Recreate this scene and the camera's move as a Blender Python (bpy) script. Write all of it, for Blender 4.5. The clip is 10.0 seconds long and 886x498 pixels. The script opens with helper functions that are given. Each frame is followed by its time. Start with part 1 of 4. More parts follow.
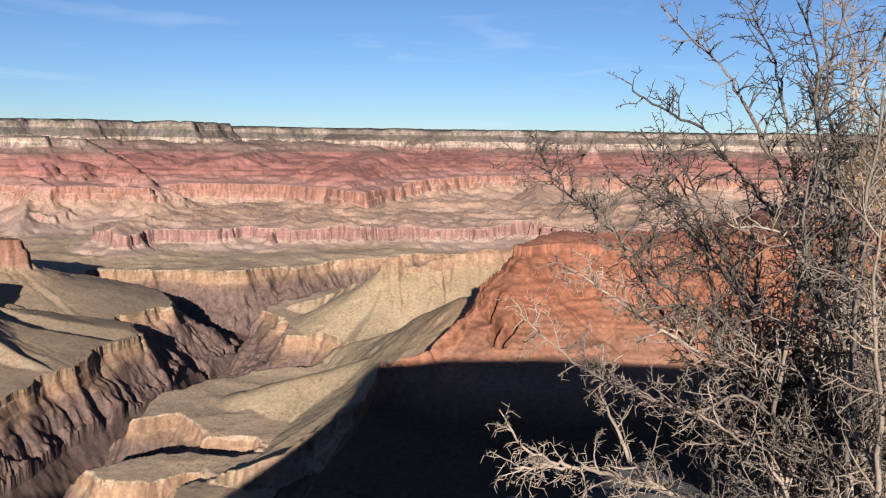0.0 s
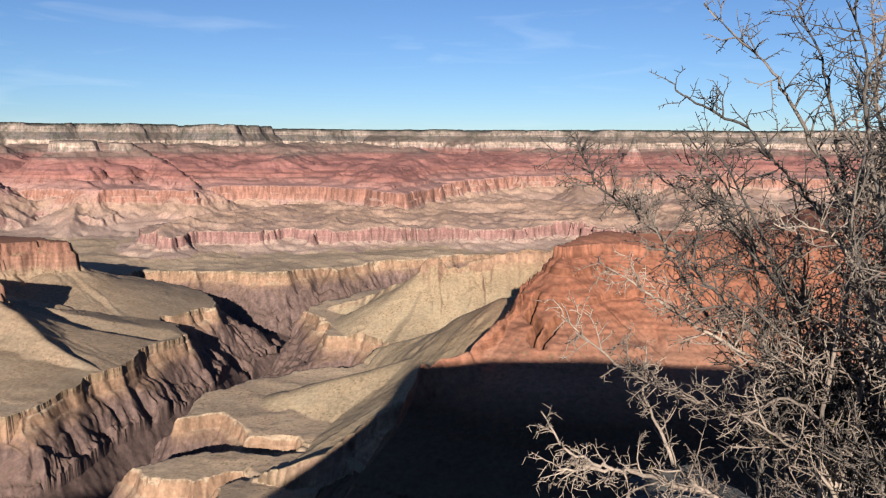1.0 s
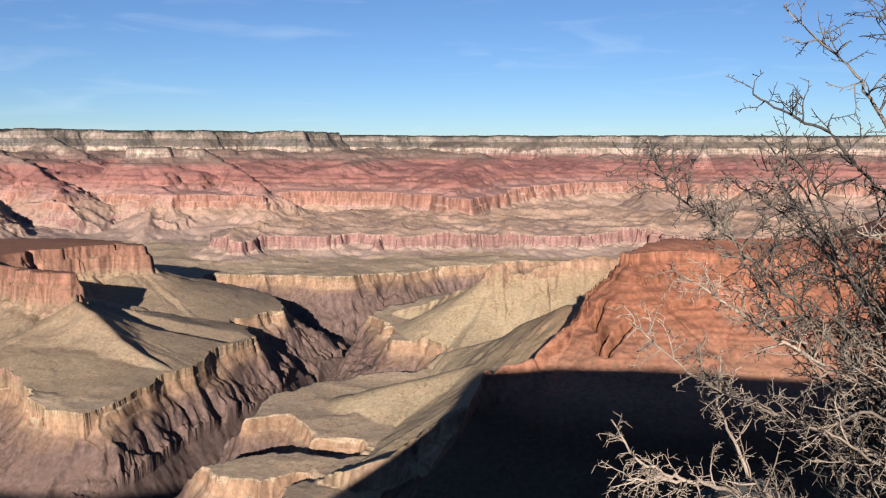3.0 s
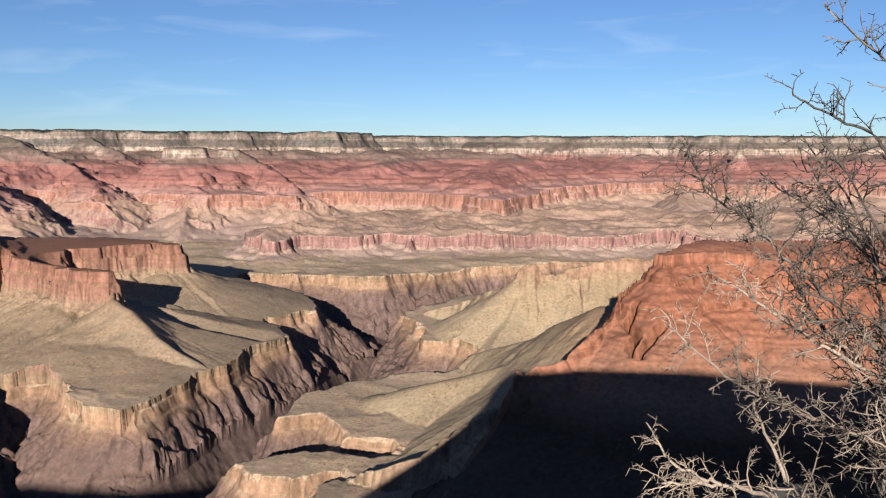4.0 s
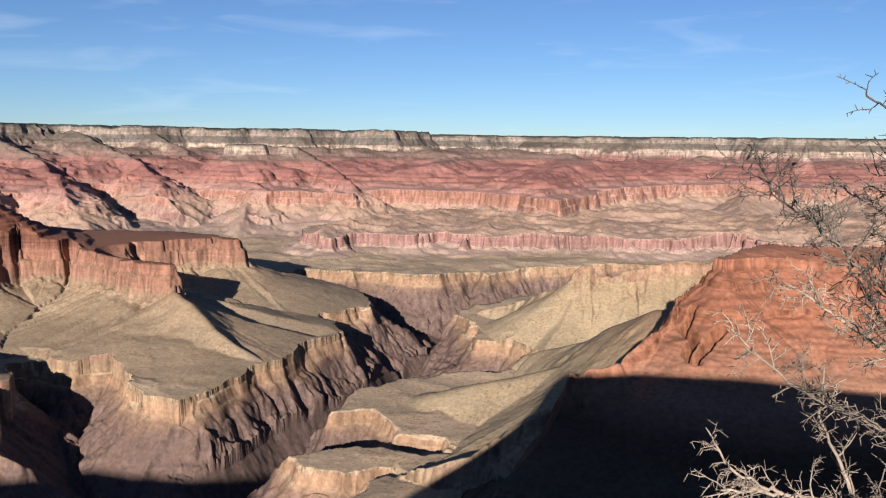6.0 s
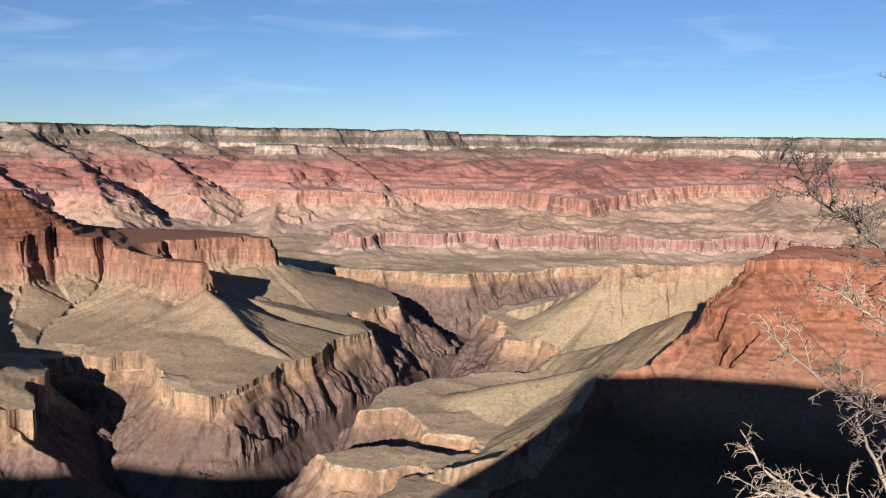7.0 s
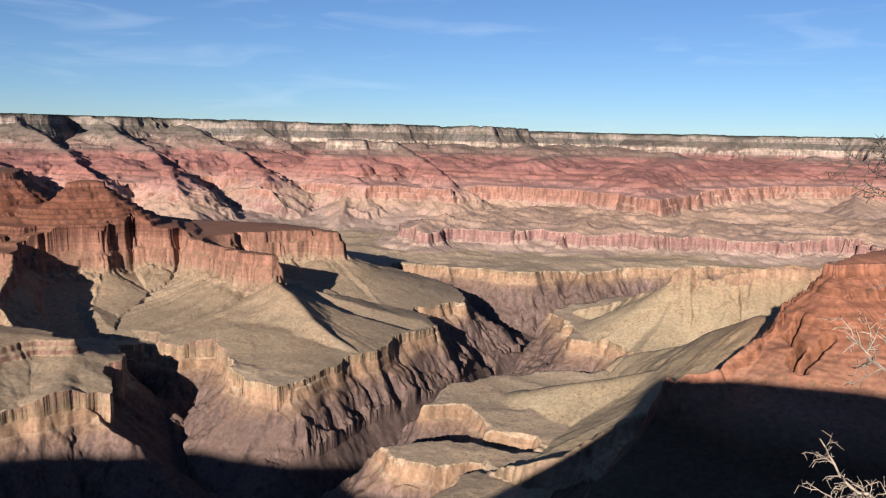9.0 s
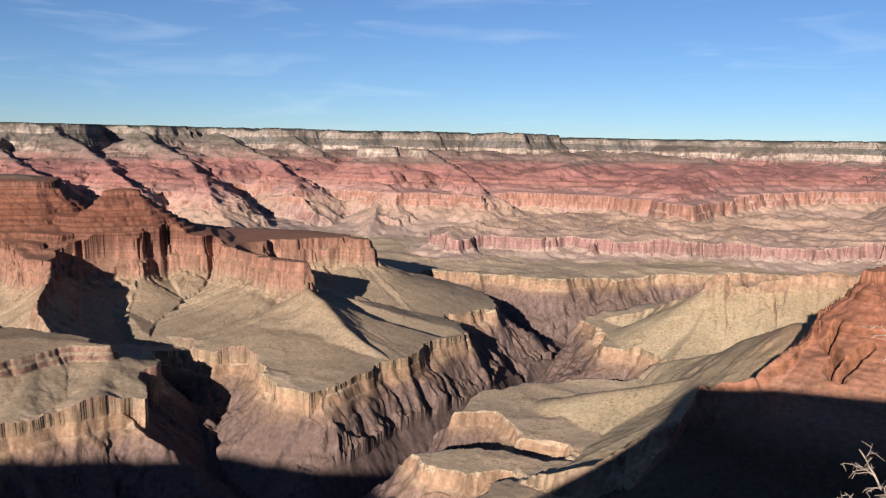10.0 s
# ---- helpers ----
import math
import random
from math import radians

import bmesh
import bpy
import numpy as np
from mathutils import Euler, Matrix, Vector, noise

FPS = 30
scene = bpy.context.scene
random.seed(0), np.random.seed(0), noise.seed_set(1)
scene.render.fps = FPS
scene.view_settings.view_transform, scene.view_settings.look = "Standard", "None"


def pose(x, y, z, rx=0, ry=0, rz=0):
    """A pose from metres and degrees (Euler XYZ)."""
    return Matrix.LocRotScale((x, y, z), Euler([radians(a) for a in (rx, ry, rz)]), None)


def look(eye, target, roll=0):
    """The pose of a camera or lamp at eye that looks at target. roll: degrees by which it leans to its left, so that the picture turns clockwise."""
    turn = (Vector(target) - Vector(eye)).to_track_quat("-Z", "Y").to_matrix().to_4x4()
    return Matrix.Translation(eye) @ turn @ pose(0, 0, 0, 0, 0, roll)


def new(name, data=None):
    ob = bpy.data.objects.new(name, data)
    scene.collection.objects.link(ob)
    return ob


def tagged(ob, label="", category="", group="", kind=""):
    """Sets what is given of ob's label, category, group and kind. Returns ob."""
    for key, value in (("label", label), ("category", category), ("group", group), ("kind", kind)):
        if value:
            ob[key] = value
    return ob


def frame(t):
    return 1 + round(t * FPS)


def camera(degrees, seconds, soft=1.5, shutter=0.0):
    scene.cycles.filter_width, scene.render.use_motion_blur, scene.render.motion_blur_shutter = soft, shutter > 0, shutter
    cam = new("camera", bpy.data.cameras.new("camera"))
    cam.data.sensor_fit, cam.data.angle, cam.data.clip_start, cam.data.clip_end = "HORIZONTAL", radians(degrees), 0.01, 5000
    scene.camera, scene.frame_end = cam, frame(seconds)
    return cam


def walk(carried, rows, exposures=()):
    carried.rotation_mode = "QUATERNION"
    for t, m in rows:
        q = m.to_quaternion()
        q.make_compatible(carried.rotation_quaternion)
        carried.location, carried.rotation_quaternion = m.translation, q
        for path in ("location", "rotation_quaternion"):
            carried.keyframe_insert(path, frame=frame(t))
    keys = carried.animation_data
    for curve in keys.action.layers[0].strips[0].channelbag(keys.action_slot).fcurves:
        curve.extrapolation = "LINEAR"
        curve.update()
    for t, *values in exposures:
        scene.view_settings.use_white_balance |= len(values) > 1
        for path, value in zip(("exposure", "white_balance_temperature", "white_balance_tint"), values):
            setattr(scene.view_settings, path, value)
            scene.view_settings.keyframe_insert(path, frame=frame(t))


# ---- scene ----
# One unit is one metre near the camera. The canyon is laid out in its own full-size metres and then
# drawn at a quarter of that about the viewpoint, so that the far rim lies within the camera's reach.
K = 0.25
EYE_H = 1.6

# ---- camera ----
cam = camera(56.25, 10.0, 1.2)
# seconds, x, y, z, yaw, pitch, roll
PATH = [
    (0.0, 0.000, 0.000, 1.600, 0.00, -7.40, 0.85),
    (0.5, -0.002, -0.001, 1.601, 1.44, -7.44, 0.66),
    (1.0, -0.005, -0.007, 1.603, 2.77, -7.37, 0.31),
    (1.5, -0.009, -0.013, 1.604, 3.98, -7.30, 0.13),
    (2.0, -0.013, -0.014, 1.602, 5.18, -7.15, 0.04),
    (2.5, -0.018, -0.015, 1.602, 6.21, -7.00, 0.16),
    (4.0, -0.031, -0.025, 1.604, 9.50, -6.96, 0.19),
    (4.5, -0.033, -0.029, 1.603, 10.55, -6.76, 0.33),
    (5.0, -0.038, -0.031, 1.602, 11.57, -6.77, 0.53),
    (5.5, -0.041, -0.035, 1.603, 12.43, -6.92, 0.73),
    (7.0, -0.056, -0.045, 1.600, 15.32, -7.10, 0.84),
    (7.5, -0.061, -0.054, 1.602, 16.47, -7.00, 1.02),
    (8.0, -0.063, -0.055, 1.601, 17.81, -7.11, 1.25),
    (8.5, -0.070, -0.046, 1.595, 18.88, -7.29, 1.51),
    (9.0, -0.073, -0.039, 1.594, 19.97, -7.42, 1.40),
    (9.5, -0.075, -0.032, 1.592, 21.03, -7.27, 1.16),
    (10.0, -0.074, -0.026, 1.591, 22.12, -6.99, 1.06),
]


def heading(yaw, pitch, roll):
    a, b = radians(yaw), radians(pitch)
    return Vector((-math.sin(a) * math.cos(b), math.cos(a) * math.cos(b), math.sin(b)))


walk(cam, [(t, look((x, y, z), Vector((x, y, z)) + heading(a, p, r), r)) for t, x, y, z, a, p, r in PATH])

# ---- world and sun ----
SUN_EL, SUN_YAW = 15.2, 183.0
scene.view_settings.exposure = 1.27
world = bpy.data.worlds.new("sky")
scene.world = world
world.use_nodes = True
wn, wl = world.node_tree.nodes, world.node_tree.links
sky = wn.new("ShaderNodeTexSky")
sky.sky_type, sky.sun_disc = "NISHITA", False
sky.sun_elevation, sky.sun_rotation = radians(SUN_EL), radians(SUN_YAW)
sky.altitude, sky.air_density, sky.dust_density, sky.ozone_density = 2600, 1.0, 0.15, 2.6
wn["Background"].inputs["Strength"].default_value = 0.05
# thin high cloud over the blue
ray_way = wn.new("ShaderNodeTexCoord")
stretch = wn.new("ShaderNodeMapping")
stretch.inputs["Scale"].default_value = (2.2, 2.2, 16.0)
stretch.inputs["Rotation"].default_value = (0.10, -0.16, 0.3)
wl.new(ray_way.outputs["Generated"], stretch.inputs["Vector"])
wisp = wn.new("ShaderNodeTexNoise")
wisp.inputs["Scale"].default_value, wisp.inputs["Detail"].default_value, wisp.inputs["Distortion"].default_value = 2.6, 6, 0.6
wl.new(stretch.outputs[0], wisp.inputs["Vector"])
thin = wn.new("ShaderNodeMapRange")
thin.inputs[1].default_value, thin.inputs[2].default_value, thin.inputs[4].default_value = 0.55, 0.9, 0.26
wl.new(wisp.outputs["Fac"], thin.inputs[0])
blue = wn.new("ShaderNodeMix")
blue.data_type, blue.blend_type = "RGBA", "MULTIPLY"
blue.inputs[0].default_value, blue.inputs[7].default_value = 1.0, (0.57, 0.68, 0.855, 1)
wl.new(sky.outputs["Color"], blue.inputs[6])
cloud = wn.new("ShaderNodeMix")
cloud.data_type = "RGBA"
cloud.inputs[7].default_value = (7.8, 8.6, 9.6, 1)
wl.new(thin.outputs[0], cloud.inputs[0])
wl.new(blue.outputs[2], cloud.inputs[6])
wl.new(cloud.outputs[2], wn["Background"].inputs["Color"])

sun = new("sun", bpy.data.lights.new("sun", "SUN"))
sun.data.energy, sun.data.angle, sun.data.color = 5.0, radians(0.53), (1.0, 0.925, 0.835)
sun.matrix_basis = look((0, 0, 100), Vector((0, 0, 100)) - (heading(SUN_YAW, SUN_EL, 0)))


# ---- noise and distance, for whole arrays ----
def lattice(ix, iy, seed):
    h = (ix * 374761393 + iy * 668265263 + seed * 974634777) & 0xFFFFFFFF
    h = ((h ^ (h >> 13)) * 1274126177) & 0xFFFFFFFF
    return ((h ^ (h >> 16)) & 0xFFFF) / 65535.0


def vnoise(x, y, seed=0):
    fx, fy = np.floor(x), np.floor(y)
    ix, iy = fx.astype(np.int64), fy.astype(np.int64)
    u, v = (x - fx), (y - fy)
    u, v = u * u * (3 - 2 * u), v * v * (3 - 2 * v)
    a, b = lattice(ix, iy, seed), lattice(ix + 1, iy, seed)
    c, d = lattice(ix, iy + 1, seed), lattice(ix + 1, iy + 1, seed)
    return ((a + (b - a) * u) * (1 - v) + (c + (d - c) * u) * v) * 2 - 1


def fbm(x, y, size, octaves=4, seed=0, gain=0.5):
    s, a = 0, 1.0
    for i in range(octaves):
        s = s + a * vnoise(x / size + 17.3 * i, y / size - 9.1 * i, seed + i)
        a, size = a * gain, size * 0.47
    return s


def ridged(x, y, size, octaves=3, seed=0):
    s, a = 0, 1.0
    for i in range(octaves):
        s = s + a * (1 - 2 * np.abs(vnoise(x / size + 3.7 * i, y / size, seed + i)))
        a, size = a * 0.5, size * 0.45
    return s


def outline(x, y, poly, closed=True):
    """Distance to a polygon (positive inside) or to a line, the way along it, and the height along it where given."""
    best = np.full(x.shape, 1e18)
    along = np.zeros_like(x)
    level = np.zeros_like(x)
    inside = np.zeros(x.shape, bool)
    run = 0.0
    n = len(poly)
    for i in range(n if closed else n - 1):
        p, q = poly[i], poly[(i + 1) % n]
        ex, ey = q[0] - p[0], q[1] - p[1]
        ll = ex * ex + ey * ey + 1e-9
        t = np.clip(((x - p[0]) * ex + (y - p[1]) * ey) / ll, 0, 1)
        d2 = (x - p[0] - t * ex) ** 2 + (y - p[1] - t * ey) ** 2
        near = d2 < best
        best = np.where(near, d2, best)
        along = np.where(near, run + t * math.sqrt(ll), along)
        if len(p) > 2:
            level = np.where(near, p[2] + t * (q[2] - p[2]), level)
        if closed:
            hit = ((p[1] > y) != (q[1] > y)) & (x < ex * (y - p[1]) / (ey if ey else 1e-9) + p[0])
            inside ^= hit
        run += math.sqrt(ll)
    d = np.sqrt(best)
    return (np.where(inside, d, -d) if closed else d), along, level


# ---- the plan of the canyon: full-size metres, x right, y ahead, heights from the eye ----
NORTH_RIM = [(-16000, 2000), (-11500, 5600), (-9900, 6900), (-9000, 7900), (-9200, 9300), (-8000, 9500), (-7700, 10600), (-6800, 10700),
             (-6200, 11600), (-5300, 11700), (-4700, 12400), (-3900, 12500), (-3500, 13200), (-4200, 15600), (-2500, 16300), (-500, 16000),
             (1300, 16200), (2800, 15500), (4300, 16000), (6500, 15200), (9500, 14500), (16000, 9000), (20000, 9000), (20000, 26000),
             (-20000, 26000), (-20000, 2000)]
FAR_REDWALL = [(-11000, 4300), (-8200, 5300), (-7000, 6000), (-6000, 6500), (-5510, 6460), (-4950, 6390), (-5150, 7000), (-5600, 7800), (-5070, 8200),
               (-4220, 7950), (-3900, 7800), (-3480, 8160), (-2980, 8010), (-2500, 8700), (-2200, 8960), (-1500, 8470), (-1100, 8050),
               (-700, 8000), (-500, 8600), (-200, 10200), (1200, 11800), (2600, 11300), (3600, 11900), (6000, 11500), (9500, 10500),
               (9500, 16000), (-11000, 16000)]
MID_BENCH = [(-2900, 6700), (-2560, 6250), (-2400, 6150), (-2180, 6520), (-1820, 6600), (-1650, 6850), (-1440, 6700), (-960, 6800), (-320, 6940),
             (100, 7080), (900, 7300), (1700, 7100), (3000, 7600), (3400, 9500), (-400, 9700), (-2600, 8200)]
MAIN_MESA = [(-8000, 2600), (-5000, 3050), (-3760, 3080), (-3400, 2900), (-3220, 2920), (-3330, 3090), (-3330, 3240), (-3250, 3350), (-3140, 3430),
             (-3120, 3640), (-2980, 3690), (-2940, 3810), (-2690, 3660), (-2440, 3490), (-2300, 3460), (-2200, 3450), (-2110, 3410), (-2085, 3480), (-2180, 3560),
             (-2420, 3740), (-2720, 3930), (-2740, 4080), (-2560, 4270), (-2450, 4390), (-2310, 4320), (-2250, 4400), (-2480, 4570),
             (-2900, 4640), (-3300, 4500), (-3700, 4600), (-4300, 4900), (-5200, 5200), (-8000, 5200)]
TEMPLE_LOW = [(-3600, 3120), (-3425, 3152), (-3386, 3318), (-3279, 3435), (-3201, 3610), (-3140, 3824), (-3250, 4020), (-3650, 4150), (-4100, 4000), (-4100, 3400)]
TEMPLE_MID = [(-3600, 3330), (-3480, 3370), (-3410, 3500), (-3330, 3650), (-3230, 3800), (-3330, 3930), (-3700, 3950), (-3900, 3600)]
TEMPLE_TOP = [(-3470, 3530), (-3410, 3590), (-3330, 3690), (-3420, 3790), (-3560, 3690)]
HEADLAND = [(-4700, 2950), (-3860, 3120), (-3600, 3080), (-3450, 3010), (-3440, 3080), (-3700, 3400), (-4700, 3600)]
LEFT_TEMPLE = [(-4500, 3150), (-4050, 3330), (-3880, 3450), (-3850, 3560), (-4100, 3850), (-4800, 3800)]
GORGE = [(-3000, 900), (-2500, 1500), (-2260, 1880), (-2140, 2150), (-2020, 2230), (-2200, 2470), (-2480, 2760), (-2420, 2870), (-2220, 2860),
         (-2090, 2920), (-1910, 2700), (-1760, 2650), (-1620, 2640), (-1560, 2780), (-1570, 2980), (-1510, 3190), (-1500, 3350),
         (-1430, 3660), (-1410, 3850), (-1480, 4000), (-1600, 4090), (-1540, 4260), (-1470, 4420), (-1500, 4590), (-1930, 4930),
         (-2350, 5200), (-2380, 5460), (-1950, 5510), (-1480, 5480), (-1340, 5550), (-1170, 5840), (-1040, 5700), (-800, 6150),
         (-200, 6500), (900, 6500)]
GORGE_SOUTH = [(900, 5900), (0, 5600), (-650, 5000), (-950, 4490), (-770, 4170), (-740, 3870), (-560, 3840), (-390, 3620), (-520, 3350), (-770, 3270),
               (-1060, 2970), (-1060, 2700), (-920, 2740), (-780, 2560), (-590, 2570), (-540, 2490), (-640, 2420), (-1010, 2420), (-1060, 2340),
               (-960, 2220), (-810, 2230), (-690, 2170), (-700, 1900), (-900, 1500), (-1100, 700)]
GREEN_BUTTE = [(-950, 4480, -945), (-560, 4400, -810), (-400, 4200, -710), (-259, 4162, -640), (16, 4170, -618), (207, 4165, -604), (600, 4000, -570)]
BUTTE_KNOB = [(-300, 4158, -612), (-259, 4162, -574), (-222, 4164, -566), (-190, 4166, -600)]
BUTTE_BLOCK = [(-60, 4180, -604), (40, 4172, -584), (65, 4169, -550), (207, 4165, -536), (367, 4154, -530), (600, 4000, -522)]
BENCH_RISE = [(200, 3020, -600), (60, 3010, -628), (0, 3005, -658), (-50, 3000, -697), (-112, 2998, -745), (-243, 2990, -795), (-337, 2981, -824), (-434, 2968, -850), (-572, 2945, -884), (-700, 2919, -925)]
RED_CREST = [(-330, 2050, -640), (-200, 2080, -585), (-130, 2100, -565), (-60, 2150, -542), (0, 2250, -512), (90, 2350, -470), (110, 2480, -420), (200, 2520, -400)]
RED_TOP = [(222, 2520), (240, 2490), (383, 2592), (560, 2560), (740, 2600), (900, 2520), (1064, 2530), (1310, 2470), (1600, 2250), (2100, 1900), (2500, 2300), (1900, 3300),
           (1000, 3100), (420, 2900)]
WEST_SLOPE = [(260, 2800, -520), (90, 2990, -566), (-60, 3150, -660), (-200, 3300, -770), (-400, 3470, -870), (-600, 3540, -945)]
LOWER_SPUR = [(-40, 2170, -560), (-130, 2180, -612), (-230, 2180, -707), (-340, 2190, -784), (-420, 2180, -842), (-510, 2190, -892), (-590, 2210, -924), (-640, 2220, -950)]
LEFT_SPUR = [(-3430, 3090, -560), (-3100, 2810, -615), (-2830, 2510, -690), (-2700, 2430, -750), (-2580, 2440, -815), (-2430, 2440, -880)]
SOUTH_RIM = [(-85, -60), (-78, -2), (-40, 1), (-24, 3), (-9, 6), (0, 8), (9, 9), (30, 14), (120, 60), (400, 90), (800, 20), (1500, 200), (2300, 700), (3200, 900),
             (9000, -1500), (9000, -9000), (-9000, -9000), (-9000, -3600), (-3650, -2400), (-1590, -1760), (-880, -1780), (-483, -1700),
             (-330, -1480), (-214, -1190), (-186, -740), (-120, -300)]
TALL_BUTTES = [(-4700, 9420, -196, 330), (-4250, 9600, -215, 150), (-3300, 12050, -205, 190), (2190, 12310, -130, 25)]
VALLEY = [(-3080, 3180, -800), (-2960, 3050, -845), (-2750, 2900, -900), (-2500, 2780, -965)]
APRONS = [[(-2120, 3480, -745), (-1850, 3420, -850), (-1600, 3480, -950), (-1460, 3560, -985)], [(-2270, 3490, -765), (-2080, 3100, -885), (-1850, 2780, -975)],
          [(-2650, 3610, -775), (-2420, 3200, -895), (-2200, 2980, -970)], [(-2260, 4300, -790), (-1950, 4270, -900), (-1560, 4440, -965)],
          [(-2200, 4500, -830), (-2000, 4700, -920), (-1960, 4880, -960)], [(-2430, 2440, -870), (-2250, 2380, -940), (-2080, 2260, -985)],
          [(-2290, 2310, -840), (-2110, 1990, -905), (-1950, 1750, -965)], [(-2520, 2200, -810), (-2320, 1900, -900), (-2150, 1650, -970)]]
CAP_NOSE = [(-2080, 3400, -690), (-1950, 3310, -718), (-1780, 3190, -792), (-1660, 3150, -848), (-1500, 3110, -912)]
CAP_VALLEY = [(-2560, 3880, -730), (-2250, 3780, -790), (-2000, 3720, -838), (-1750, 3680, -885), (-1500, 3700, -930)]
LEFT_LEDGE = [(-3200, 1800), (-2560, 2080), (-2460, 2290), (-2340, 2350), (-2600, 2450), (-3300, 2400)]
RIVER = [(-1500, 1500), (-1500, 2250), (-1320, 2600), (-1290, 3000), (-1200, 3350), (-1140, 3700), (-1170, 4010), (-1162, 4140), (-1163, 4305), (-1119, 4570), (-1100, 4770), (-900, 5300), (-300, 6000), (900, 6200)]
NOTCHES = [[(-520, 2505, -955), (-657, 2497, -1020), (-866, 2489, -1070), (-1053, 2420, -1150)], [(-600, 2318, -945), (-720, 2260, -1010), (-800, 2150, -1060), (-1008, 2140, -1120)]]
SIDE_CREEK = [(-2450, 2850, -1040), (-2340, 2730, -1090), (-2200, 2640, -1150), (-2030, 2510, -1220), (-1900, 2420, -1280), (-1600, 2350, -1340)]
FAR_SPURS = [[(-900, 8050, -610), (-620, 7700, -700), (-330, 7350, -800)], [(-3950, 7800, -600), (-3750, 7400, -720), (-3600, 6900, -850)],
             [(-2600, 8500, -620), (-2300, 7900, -750), (-2050, 7200, -860)], [(-4950, 6500, -600), (-4600, 6200, -700), (-4200, 5900, -840)],
             [(-1500, 8500, -600), (-1300, 7900, -740), (-1200, 7300, -840)], [(1300, 11500, -520), (1200, 10300, -640), (900, 9200, -800)],
             [(2700, 11300, -500), (2600, 10200, -620), (2300, 9000, -790)]]
RIM_SPURS = [[(-7800, 8590, 140), (-6810, 8120, -110), (-6020, 7480, -290), (-5010, 6490, -490)],
             [(-7430, 9680, 150), (-6540, 9220, -50), (-5630, 8630, -230), (-4880, 7800, -420)],
             [(-8640, 8040, 130), (-7700, 7570, -80), (-6850, 7010, -240), (-5830, 6320, -400)],
             [(-6690, 10560, 130), (-5550, 9730, -200), (-4660, 8850, -350), (-3830, 8040, -450)],
             [(-4130, 9650, -50), (-3610, 9110, -250), (-3020, 8480, -380)],
             [(-8450, 7040, -120), (-7400, 6430, -250), (-6340, 5810, -370)]]
RIM_EAST = [(1840, 3750), (2000, 3550), (2600, 3350), (3300, 3300), (4500, 2800), (4500, 4800), (2700, 4700), (2000, 4200)]
CRACKS = [[(155, 2390), (126, 2330), (150, 2270), (124, 2225), (152, 2180)], [(225, 2300), (190, 2260), (172, 2232), (140, 2190)], [(100, 2460), (0, 2300), (-60, 2190)]]

# ---- heights ----
rng = np.random.default_rng(5)


def ledges(lo, hi, thin, thick, hard):
    """A table that turns an even slope into ledges of uneven beds."""
    into, out, z = [lo - 900.0, lo], [lo - 900.0, lo], lo
    while z < hi:
        h = rng.uniform(thin, thick)
        k = rng.uniform(0.55, 0.8)
        into += [z + h * k, z + h]
        out += [z + h * (1 - hard), z + h]
        z += h
    return into, out


FINE_BEDS = ledges(-900, -60, 5, 22, 0.5)
SUPAI_BEDS = ledges(-640, -335, 22, 60, 0.62)
TEMPLE_BEDS = ledges(-642, -320, 14, 42, 0.7)


def lift(x, y):
    """The beds climb gently away from the eye."""
    return 0.0175 * np.clip(0.342 * -x + 0.940 * y, 0, 11800)


